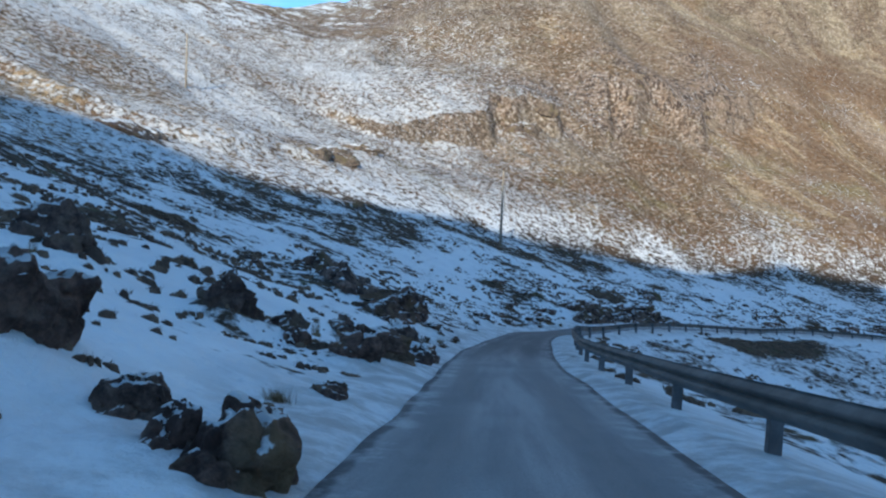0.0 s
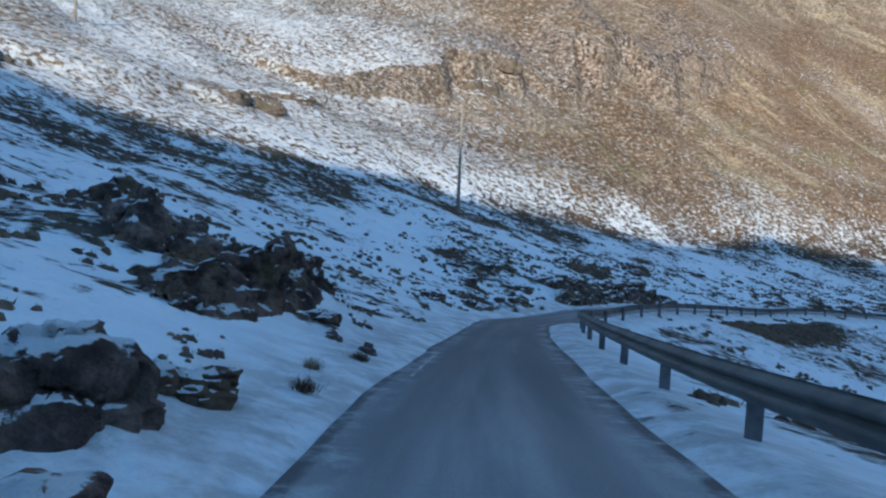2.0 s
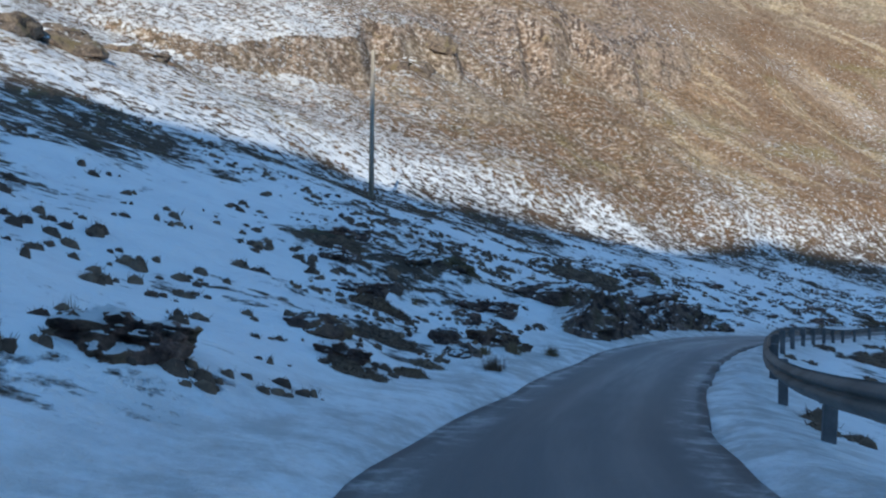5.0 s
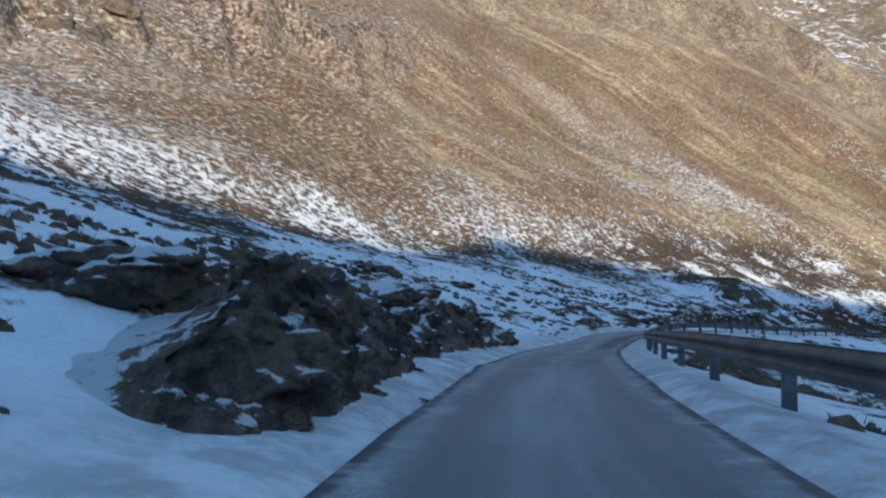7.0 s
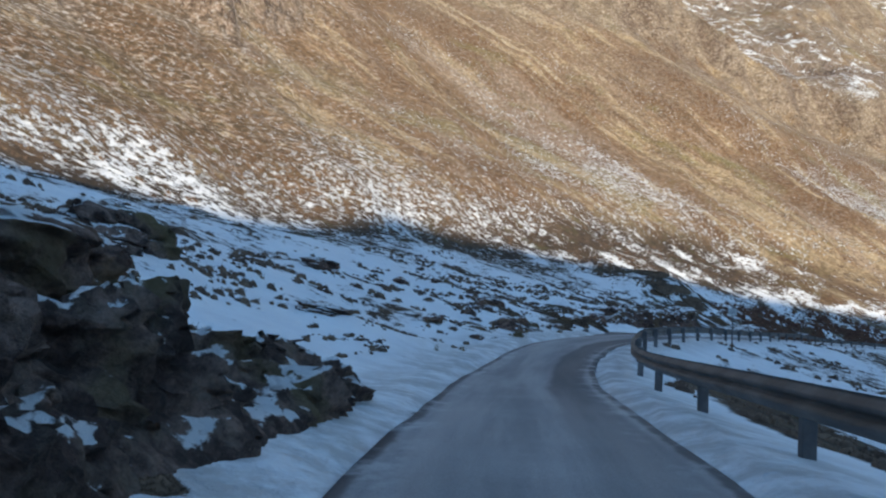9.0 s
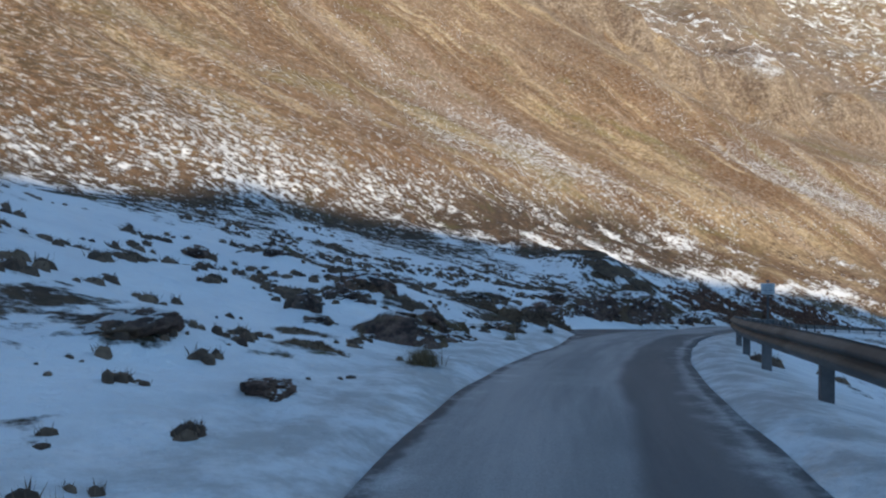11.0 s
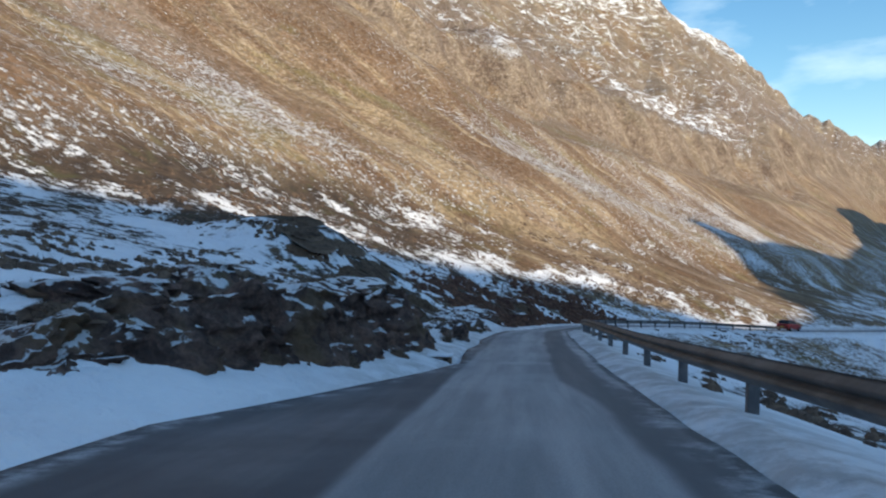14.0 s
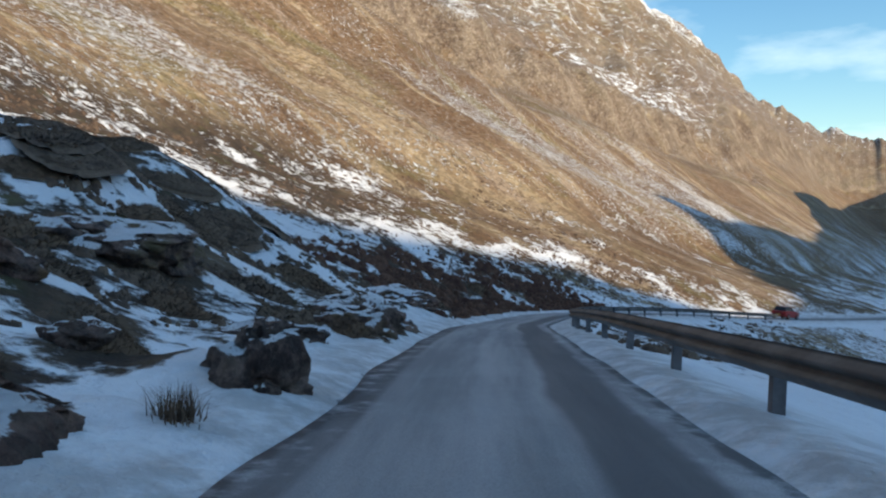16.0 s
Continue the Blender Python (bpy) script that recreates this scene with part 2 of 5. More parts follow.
def road_material():
    n = Nodes("asphalt")
    s, d = n.attr("along"), n.attr("off")
    lane = n.xyz(n.math("MULTIPLY", s, 0.12), n.math("MULTIPLY", d, 1.6), 0.0)
    grit = n.noise(60.0, detail=3, rough=0.7)
    wear = n.noise(1.0, lane, 5, 0.6)
    blot = n.noise(0.35, detail=5, rough=0.6)
    base = n.mix(n.step(wear, 0.35, 0.68), (0.235, 0.24, 0.25), (0.37, 0.375, 0.385))
    base = n.mix(n.step(blot, 0.45, 0.7, 0.0, 0.5), base, (0.40, 0.405, 0.415))
    wob = n.math("MULTIPLY", n.math("SUBTRACT", n.noise(0.25, detail=3), 0.5), 0.5)
    dw = n.math("ADD", n.math("ADD", d, wob), n.math("MULTIPLY", n.math("MULTIPLY", n.step(s, 122.0, 129.0), n.step(s, 139.0, 133.0)), 0.45))
    damp = n.math("MULTIPLY", n.step(dw, -1.28, -1.12), n.step(dw, -0.32, -0.5))
    damp = n.math("MULTIPLY", damp, n.step(s, 78.0, 96.0))
    base = n.mix(n.math("MULTIPLY", damp, 0.8), base, (0.085, 0.088, 0.095))
    tracks = n.math("MULTIPLY", n.step(n.math("ABSOLUTE", n.math("ADD", n.math("ABSOLUTE", dw), -0.75)), 0.42, 0.1), n.step(s, 92.0, 70.0))
    base = n.mix(n.math("MULTIPLY", tracks, n.step(wear, 0.3, 0.7, 0.25, 0.6)), base, (0.15, 0.153, 0.16))
    base = n.mix(n.math("MULTIPLY", n.step(n.math("ADD", d, n.math("MULTIPLY", wob, 0.5)), 1.38, 1.52), n.step(blot, 0.3, 0.6, 0.62, 0.95)), base, (0.075, 0.075, 0.082))
    brim = n.math("ADD", n.attr("brim"), n.math("MULTIPLY", n.math("SUBTRACT", n.noise(2.2, detail=5, rough=0.65), 0.5), 0.22))
    base = n.mix(n.step(brim, 0.17, 0.08, 0.0, 0.8), base, (0.055, 0.055, 0.06))
    scuff = n.math("MULTIPLY", n.math("MULTIPLY", n.step(s, 141.2, 141.5), n.step(s, 142.3, 142.0)), n.math("MULTIPLY", n.step(d, -0.5, -0.35), n.step(d, 0.85, 0.7)))
    base = n.mix(n.math("MULTIPLY", scuff, n.step(n.noise(5.0, detail=4), 0.4, 0.6, 0.0, 0.7)), base, (0.46, 0.46, 0.47))
    seam = n.math("ABSOLUTE", n.math("ADD", n.math("ADD", s, -124.6), n.math("MULTIPLY", wob, 3.0)))
    base = n.mix(n.step(seam, 0.16, 0.05, 0.0, 0.8), base, (0.04, 0.04, 0.045))
    # deeper shade painted into the asphalt colour from about 20 to 66 m
    painted_shade = n.math("MULTIPLY", n.step(s, 20.0, 30.0), n.step(s, 66.0, 50.0))
    base = n.mix(n.math("MULTIPLY", painted_shade, 0.72), base, (0.10, 0.103, 0.11))
    stripe = n.math("MULTIPLY", n.step(n.math("ABSOLUTE", n.math("ADD", dw, -0.35)), 0.2, 0.05), n.step(s, 140.0, 150.0))
    base = n.mix(n.math("MULTIPLY", stripe, 0.4), base, (0.5, 0.5, 0.51))
    frost = n.math("MULTIPLY", n.step(brim, 0.55, 0.2), n.step(n.noise(1.6, detail=6, rough=0.7), 0.46, 0.68, 0.0, 0.6))
    base = n.mix(frost, base, (0.62, 0.64, 0.66))
    base = n.mix(n.step(grit, 0.3, 0.7, 0.0, 0.35), base, (0.06, 0.06, 0.062))
    n.bump(n.math("ADD", grit, n.math("MULTIPLY", wear, 0.5)), 0.35, 0.012)
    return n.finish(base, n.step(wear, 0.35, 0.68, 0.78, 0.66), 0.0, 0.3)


def rock_material(name, light, shade, moss):
    n = Nodes(name)
    big, fine = n.noise(1.6, detail=8, rough=0.7), n.noise(8.0, detail=6, rough=0.75)
    crack = n.cells(2.4, n.xyz(n.noise(1.5), n.noise(2.1), n.noise(1.8)))
    col = n.mix(n.step(big, 0.40, 0.60), shade, light)
    col = n.mix(n.step(crack, 0.30, 0.06, 0.0, 0.8), col, (0.018, 0.014, 0.013))
    col = n.mix(n.step(fine, 0.42, 0.62, 0.0, 0.7), col, n.mix(0.7, col, (0.03, 0.025, 0.022)))
    col = n.mix(n.step(n.noise(3.6, detail=7, rough=0.75), 0.52, 0.60, 0.0, 0.5), col, n.mix(0.55, col, (0.26, 0.215, 0.17)))
    col = n.mix(n.step(n.noise(0.8, detail=4), 0.52, 0.68, 0.0, 0.8), col, moss)
    col = n.mix(n.step(n.random(), 0.0, 1.0, 0.0, 0.35), col, (0.13, 0.085, 0.072))
    lie = n.math("ADD", n.up(), n.math("MULTIPLY", n.math("SUBTRACT", n.noise(1.7, detail=6, rough=0.68), 0.5), 1.25))
    snow = n.step(lie, 0.85, 0.92)
    n.bump(n.math("ADD", n.math("MULTIPLY", big, 1.2), n.math("ADD", n.math("MULTIPLY", fine, 0.9), crack)), 1.0, 0.13)
    return n.finish(n.mix(snow, col, SNOW), 0.85, 0.0, 0.25)


def heather_material(name, a, b):
    n = Nodes(name)
    island = n.geo.outputs["Random Per Island"]
    col = n.mix(n.step(island, 0.0, 1.0), a, b)
    col = n.mix(n.step(n.noise(1.7, detail=6, rough=0.7), 0.4, 0.62, 0.0, 0.8), col, n.mix(n.step(n.noise(0.6, detail=4), 0.4, 0.6), b, a))
    col = n.mix(n.step(n.noise(9.0, detail=5, rough=0.7), 0.35, 0.65, 0.0, 0.4), col, (0.045, 0.033, 0.028))
    return n.finish(col, 0.9, 0.0, 0.1)


def plain_material(name, a, b, scale, rough, metal=0.0, bump=0.2, squeeze=None):
    n = Nodes(name)
    f, g = n.noise(scale, detail=5, squeeze=squeeze), n.noise(scale * 9, detail=4, squeeze=squeeze)
    col = n.mix(n.step(f, 0.35, 0.68), a, b)
    col = n.mix(n.step(g, 0.4, 0.8, 0.0, 0.5), col, n.mix(0.5, col, (0.05, 0.045, 0.04)))
    n.bump(n.math("ADD", f, g), bump, 0.01)
    return n.finish(col, rough, metal, 0.4)


HILL = hillside_material()
ASPHALT = road_material()
ROCK = rock_material("grey_rock", (0.33, 0.225, 0.185), (0.07, 0.045, 0.040), (0.13, 0.105, 0.045))
CRAG_ROCK = rock_material("brown_crag", (0.33, 0.255, 0.195), (0.12, 0.092, 0.075), (0.20, 0.165, 0.085))
RED_ROCK = rock_material("rusty_rock", (0.34, 0.205, 0.16), (0.07, 0.04, 0.034), (0.22, 0.145, 0.07))
HEATHER = heather_material("heather", (0.09, 0.062, 0.05), (0.24, 0.168, 0.118))
GRASS = heather_material("dead_grass", (0.19, 0.135, 0.075), (0.36, 0.27, 0.165))
BRACKEN = heather_material("dead_bracken", (0.095, 0.045, 0.034), (0.21, 0.11, 0.072))
BUSH = heather_material("rusty_heather", (0.105, 0.068, 0.05), (0.24, 0.16, 0.105))
STEEL = plain_material("weathered_steel", (0.085, 0.082, 0.078), (0.165, 0.16, 0.152), 1.3, 0.6, 0.15, 0.1)
PAINT = plain_material("worn_paint", (0.24, 0.24, 0.25), (0.50, 0.50, 0.49), 3.0, 0.8)
POST = plain_material("dark_post", (0.085, 0.085, 0.09), (0.17, 0.17, 0.175), 2.0, 0.7)
WOOD = plain_material("grey_wood", (0.28, 0.24, 0.19), (0.45, 0.40, 0.33), 1.5, 0.85, 0, 0.4, (6, 6, 0.6))
# ---- the lie of the land ----
def vnoise(x, y, seed=0):
    """Smooth value noise over the plan, -1 to 1."""
    xi, yi = np.floor(x), np.floor(y)
    fx, fy = x - xi, y - yi
    fx, fy = fx * fx * (3 - 2 * fx), fy * fy * (3 - 2 * fy)

    def corner(a, b):
        h = np.sin((xi + a) * 127.1 + (yi + b) * 311.7 + seed * 74.7) * 43758.5453
        return 2 * (h - np.floor(h)) - 1

    low = corner(0, 0) * (1 - fx) + corner(1, 0) * fx
    high = corner(0, 1) * (1 - fx) + corner(1, 1) * fx
    return low * (1 - fy) + high * fy


def fbm(x, y, size, octaves=4, seed=0):
    total, weight = 0.0, 1.0
    for k in range(octaves):
        total = total + weight * vnoise(x / size * 2 ** k, y / size * 2 ** k, seed + 7 * k)
        weight *= 0.5
    return total / 1.9


def smooth(a, b, v):
    u = np.clip((v - a) / (b - a), 0, 1)
    return u * u * (3 - 2 * u)


# the road's middle: x, y, height
ROAD = [(-4.0, -260, 34.0), (-3.0, -120, 17.0), (-2.0, -50, 7.2), (-0.6, -15, 2.2), (0.35, 0.0, 0.0), (1.1, 11.9, -1.7), (2.2, 25.3, -3.5), (5.9, 46.8, -6.2),
        (8.9, 54.5, -7.25), (13.1, 61.8, -7.9), (18.0, 68.8, -8.7), (24.8, 77.3, -9.9), (33.1, 86.6, -11.3), (40.3, 92.6, -11.9),
        (48.0, 97.4, -12.7), (56.3, 101.7, -13.6), (64.5, 105.3, -14.6), (73.0, 108.9, -15.6), (90, 115.8, -17.5), (106, 121.3, -19.6), (124, 124.2, -21.6),
        (146, 121.5, -24.0), (172, 112, -27.0), (215, 96, -31.0), (300, 75, -38), (520, 40, -50), (900, 0, -60)]


def spline(points, step):
    """Even samples along a smooth line through the points."""
    p = np.array(points, float)
    out = []
    for i in range(len(p) - 1):
        a, b, c, d = p[max(i - 1, 0)], p[i], p[i + 1], p[min(i + 2, len(p) - 1)]
        n = np.linalg.norm(c - b)
        ta = (c - a) / (np.linalg.norm(c - b) + np.linalg.norm(b - a) + 1e-9) * n
        tb = (d - b) / (np.linalg.norm(d - c) + np.linalg.norm(c - b) + 1e-9) * n
        u = np.linspace(0, 1, max(2, int(n / 0.5)), endpoint=False)[:, None]
        out.append((2 * u**3 - 3 * u**2 + 1) * b + (u**3 - 2 * u**2 + u) * ta + (3 * u**2 - 2 * u**3) * c + (u**3 - u**2) * tb)
    q = np.vstack(out + [p[-1:]])
    s = np.r_[0, np.cumsum(np.linalg.norm(np.diff(q, axis=0), axis=1))]
    n = np.arange(0, s[-1], step)
    return np.stack([np.interp(n, s, q[:, k]) for k in range(3)], 1)


LINE = spline(ROAD, 0.5)
HEAD = np.gradient(LINE[:, :2], axis=0)
HEAD /= np.linalg.norm(HEAD, axis=1)[:, None]
ZERO = int(np.argmin(np.abs(LINE[:, 1]) + np.abs(LINE[:, 0])))     # where the walk begins
REACH = np.arange(len(LINE)) * 0.5 - ZERO * 0.5                    # metres along the road from there


def along(x, y):
    """Metres along the road, metres to its left and the road's height, for places in the plan."""
    x, y = np.broadcast_arrays(np.asarray(x, float), np.asarray(y, float))
    shape, x, y = x.shape, x.ravel(), y.ravel()
    s, d, z = np.empty(x.size), np.empty(x.size), np.empty(x.size)
    coarse = LINE[::8]
    for a in range(0, x.size, 20000):
        b = slice(a, min(a + 20000, x.size))
        i = 8 * np.argmin((x[b, None] - coarse[None, :, 0]) ** 2 + (y[b, None] - coarse[None, :, 1]) ** 2, axis=1)
        near = np.clip(i[:, None] + np.arange(-8, 9), 0, len(LINE) - 1)
        j = np.argmin((x[b, None] - LINE[near, 0]) ** 2 + (y[b, None] - LINE[near, 1]) ** 2, axis=1)
        i = near[np.arange(len(near)), j]
        dx, dy = x[b] - LINE[i, 0], y[b] - LINE[i, 1]
        u = dx * HEAD[i, 0] + dy * HEAD[i, 1]
        side = HEAD[i, 0] * dy - HEAD[i, 1] * dx
        off = np.hypot(dx, dy)
        d[b] = np.where(np.abs(u) < 0.6, side, np.sign(side) * off)
        s[b] = REACH[i] + np.clip(u, -0.5, 0.5)
        k = np.clip(i + np.sign(u).astype(int), 0, len(LINE) - 1)
        z[b] = LINE[i, 2] + (LINE[k, 2] - LINE[i, 2]) * np.minimum(np.abs(u) / 0.5, 1)
    return s.reshape(shape), d.reshape(shape), z.reshape(shape)


LAY_BY = [(114, 0), (121, 0.85), (126, 2.2), (129, 2.65), (132, 2.6), (135, 1.8), (139, 0.75), (141.5, 0.15), (145, 0.4), (165, 0.45), (175, 0)]


def lay_by(s):
    """How far the tarmac widens to the left, beside the cutting."""
    return np.interp(s, *np.array(LAY_BY, float).T)


def right_edge(s):
    """How far the tarmac reaches to the right of the middle."""
    return np.interp(s, [10, 26, 38, 48, 60, 84, 112, 128, 140], [1.6, 1.6, 1.38, 1.3, 1.42, 1.46, 1.42, 1.58, 1.56])


# the ridge across the valley, behind the walk, that keeps the low sun off the road: x, height
RIDGE = [(-420, 150), (-230, 128), (-110, 108), (-74, 108), (-60, 108), (-46, 115.5), (-25, 118.5), (-14, 118), (-8, 120), (5, 125.5), (14, 124), (24, 123), (30, 121), (40, 120), (54, 118.5), (67, 115),
         (82, 112.5), (94, 109), (104, 103), (112, 96), (140, 93), (148, 94), (163, 100), (172, 98), (178, 105), (185, 114), (191, 121.5), (198, 119), (206, 111), (224, 109), (247, 104), (280, 97),
         (400, 97), (470, 108), (486, 123), (520, 119), (577, 105), (700, 100)]


def beside(s, d, up=0.0):
    """The place d metres left of the road, s metres along it, and the road's heading there (degrees)."""
    i = min(int((s - REACH[0]) / 0.5), len(LINE) - 2)
    f = (s - REACH[i]) / 0.5
    p = LINE[i] * (1 - f) + LINE[i + 1] * f
    h = HEAD[i] * (1 - f) + HEAD[i + 1] * f
    return Vector((p[0] - h[1] * d, p[1] + h[0] * d, p[2] + up)), math.degrees(math.atan2(h[1], h[0]))


# along the road, left of it, width, height; grey rocks, then rusty ones
FIRST_BANK = [(6, 4.3, 1.0, 1.1), (13.8, 8.4, 1.5, 1.6), (14.6, 5.4, 1.1, 1.3), (15.4, 4.5, 1.0, 0.75), (5.6, 3.05, 0.6, 0.45), (4.9, 2.5, 0.5, 0.65), (4.8, 1.98, 0.9, 0.95),
              (9.3, 2.3, 0.55, 0.35), (32.5, 7.6, 2.7, 1.6), (33.5, 5.2, 2.4, 1.5), (31.0, 5.6, 1.9, 1.2), (34.8, 9.6, 2.4, 1.5), (21.6, 3.0, 1.6, 0.9), (22.9, 2.7, 1.0, 0.5), (35.6, 5.4, 1.6, 1.1), (19, 2.2, 1.3, 0.75), (19.2, 4.1, 0.75, 0.6),
              (31, 11.2, 1.0, 0.5), (29.4, 2.2, 0.55, 0.35), (4.5, 6.2, 1.3, 1.0), (17.8, 2.1, 0.95, 0.85), (16.2, 2.6, 1.15, 1.0), (14.4, 2.85, 1.0, 0.95), (14.8, 4.15, 0.7, 0.55)]
SECOND_BANK = [(49.5, 4.0, 1.1, 0.5), (64.9, 7.9, 1.3, 0.5), (65.9, 7.0, 1.6, 0.75), (68.1, 4.7, 1.9, 0.95), (58.2, 3.7, 0.75, 0.45), (59.3, 3.1, 1.05, 0.6), (63.6, 4.8, 1.6, 0.65), (61.2, 4.5, 0.9, 0.55),
               (57.2, 2.95, 0.8, 0.4), (59.9, 2.7, 0.55, 0.4), (62.1, 4.0, 0.65, 0.35), (61.3, 6.6, 0.7, 0.4), (64.8, 10.3, 1.7, 0.5), (53.4, 3.6, 0.7, 0.35), (54.6, 4.6, 1.0, 0.4), (59.3, 6.2, 1.1, 0.4), (62.0, 8.6, 1.2, 0.45),
               (80.0, 5.4, 3.0, 1.2), (84.0, 5.6, 3.2, 1.3), (86.5, 6.6, 2.4, 1.2), (95, 10, 3.2, 1.3), (73.4, 5.2, 1.5, 0.6)]
CUTTING = [(134.0, 5.2, 2.0, 1.1), (136.2, 4.5, 2.2, 1.25), (138.4, 3.6, 2.2, 1.25), (140.6, 3.4, 2.0, 1.2), (142.6, 3.1, 2.0, 1.1), (144.6, 3.2, 1.8, 1.0), (146.4, 3.6, 1.6, 0.9),
           (137.5, 7.0, 3.0, 1.2), (141, 6.9, 3.2, 1.35), (144.6, 6.9, 3.4, 1.4), (148, 7.4, 3.2, 1.4), (151.5, 7.6, 2.8, 1.2), (150.2, 2.65, 1.35, 1.4), (148.1, 3.1, 0.75, 0.55),
           (162, 3.2, 2.8, 1.1), (158, 8, 3.6, 1.4), (165.5, 4.6, 2.8, 1.0), (171, 4.2, 3.0, 1.1), (154.4, 3.6, 1.5, 0.6), (158.6, 2.9, 1.8, 1.2), (160.8, 3.1, 1.7, 1.1), (148.2, 2.75, 0.6, 0.6), (150.2, 4.5, 0.8, 0.5)]
OPEN_SLOPE = [(104, 4.8, 0.9, 0.45), (108.9, 5.05, 0.62, 0.75), (111.2, 5.3, 0.9, 0.55), (114.0, 6.1, 1.25, 0.95), (108.5, 4.6, 0.5, 0.3), (103, 2.8, 0.5, 0.3),
              (114.9, 2.95, 0.6, 0.5), (115.6, 3.4, 0.55, 0.4), (117.2, 10.5, 1.0, 0.8), (114.7, 11.6, 0.8, 0.6), (121.7, 5.9, 0.9, 0.7), (124.5, 3.9, 1.15, 1.7), (126.2, 4.5, 0.9, 1.0), (120.4, 3.6, 0.6, 0.8), (128.7, 5.5, 1.2, 1.3),
              (30.9, 3.35, 0.75, 0.5), (29.2, 2.1, 0.42, 0.5), (29.3, 2.75, 0.38, 0.4), (98, 6.0, 1.6, 0.5), (124, 9.5, 1.6, 0.7), (131, 9.0, 2.0, 0.8), (107, 11, 1.8, 0.8)]
CRAGS = [(53, 38.5, 5.0, 1.6), (56, 40.5, 4.0, 1.2), (73, 42, 3.6, 2.0), (76, 43.5, 5.0, 1.8), (86, 50, 5.0, 1.8), (90, 53, 4.5, 1.6), (113, 66, 4.0, 2.6), (116, 67, 5.0, 2.2), (119, 68.5, 4.0, 1.8), (30, 31, 8.0, 3.2), (24, 30, 8.0, 3.6)]
# heathery knolls on the bank, and heather bushes, the same way
KNOLLS = [(163, 12.5, 4.6, 3.0), (171, 14, 5.6, 3.0), (84, 8.5, 4.0, 0.9)]
BUSH_EARLY = [(12.5, 2.6, 0.7, 0.25), (14.7, 3.5, 1, 0.4), (15, 9.5, 1.5, 0.9), (16.3, 2.6, 1.6, 0.6), (17.5, 2.6, 1.3, 0.5), (19, 8.1, 0.9, 0.5), (34, 17.2, 3.7, 0.8), (53, 3.4, 1.1, 0.4),
              (54, 2.9, 1, 0.35), (55.5, 3.2, 1.3, 0.4), (56.6, 4.4, 1.4, 0.4), (58.5, 5.5, 1.6, 0.5), (63.5, 10, 2.2, 0.5), (73.5, 5, 2.4, 0.7), (75.8, 4.9, 2, 0.7), (78, 4.8, 2, 0.7),
              (80.5, 4.2, 2.4, 0.7), (83, 4.3, 2.6, 0.7), (86, 4.5, 2.4, 0.8)]
BUSH_MIDDLE = [(100.5, 4.2, 1.2, 0.3), (106, 3.6, 1.1, 0.25), (107.2, 4.4, 1.3, 0.3), (114, 5, 1.5, 0.5), (117.2, 3.1, 1, 0.45), (117.9, 3.6, 1.1, 0.5), (118.7, 4, 1.3, 0.6),
               (119.9, 4.2, 1.3, 0.8), (120, 5.6, 1.5, 0.5), (120.3, 3.6, 1, 0.6), (120.3, 5, 1.2, 0.5), (121.1, 5.6, 1.2, 0.5), (123.9, 3.7, 1, 0.6), (124.3, 3.4, 0.8, 0.5),
               (124.4, 4.5, 1.6, 0.8), (125.1, 3.8, 1.1, 0.7), (126.5, 5.2, 1.5, 0.9), (129, 5.8, 1.6, 1.1)]
BUSH_LATE = [(155, 5.5, 1.8, 0.7), (156.3, 6.5, 2.2, 0.9), (154, 7.5, 2.0, 0.8), (150.3, 4.4, 1.0, 0.45), (148.6, 4.8, 0.9, 0.4), (152.2, 5.6, 1.3, 0.5), (157.5, 3.0, 1.6, 0.7), (159.5, 3.2, 1.8, 0.8), (161.5, 3.4, 1.8, 0.8),
             (136, 5.8, 2.0, 0.8), (139, 5.2, 2.2, 0.8), (142, 5.0, 2.2, 0.8), (145, 5.0, 2.0, 0.7), (147, 9, 2.6, 0.9), (152, 9.2, 2.4, 0.9), (156, 8.6, 2.6, 0.8), (158, 4.5, 2.2, 0.8),
                                  (161, 6.2, 3.0, 0.9), (168, 7.0, 3.0, 0.9), (174, 6.0, 3.2, 1.0), (152, 10.5, 3.2, 1.0), (143, 9.6, 3.0, 0.9), (181, 5.0, 3.0, 1.0), (188, 6.5, 3.4, 1.1), (195, 6.0, 3.4, 1.2)]


# continuous faces of rock cut by the road: along, left, height
FIRST_FACE = [(26.3, 4.3, 0.1), (28, 3.95, 0.8), (30, 3.8, 1.15), (32, 3.75, 1.2), (34, 3.9, 1.15), (36, 4.3, 0.95), (38, 4.9, 0.15)]
OPEN_FACE = [(108.0, 2.95, 0.1), (108.8, 2.65, 0.5), (110.2, 2.6, 0.68), (111.7, 2.7, 0.6), (112.9, 2.9, 0.1)]
CUT_FACE = [(131.5, 5.6, 0.2), (134, 4.5, 0.9), (136.2, 3.75, 1.25), (138.4, 2.95, 1.35), (140.6, 2.6, 1.3), (143.5, 2.4, 1.25), (146.0, 2.75, 1.0), (148.5, 3.1, 0.2)]
BANK_FACE = [(64.5, 2.2, 0.1), (65.6, 1.95, 0.8), (67, 1.9, 1.35), (69.5, 1.95, 1.35), (71.5, 2.05, 1.0), (73.4, 2.3, 0.55), (75, 2.2, 1.0), (77, 2.2, 1.05), (80, 2.2, 1.3), (83, 2.1, 1.15), (86, 2.0, 0.7), (88.5, 2.2, 0.1)]


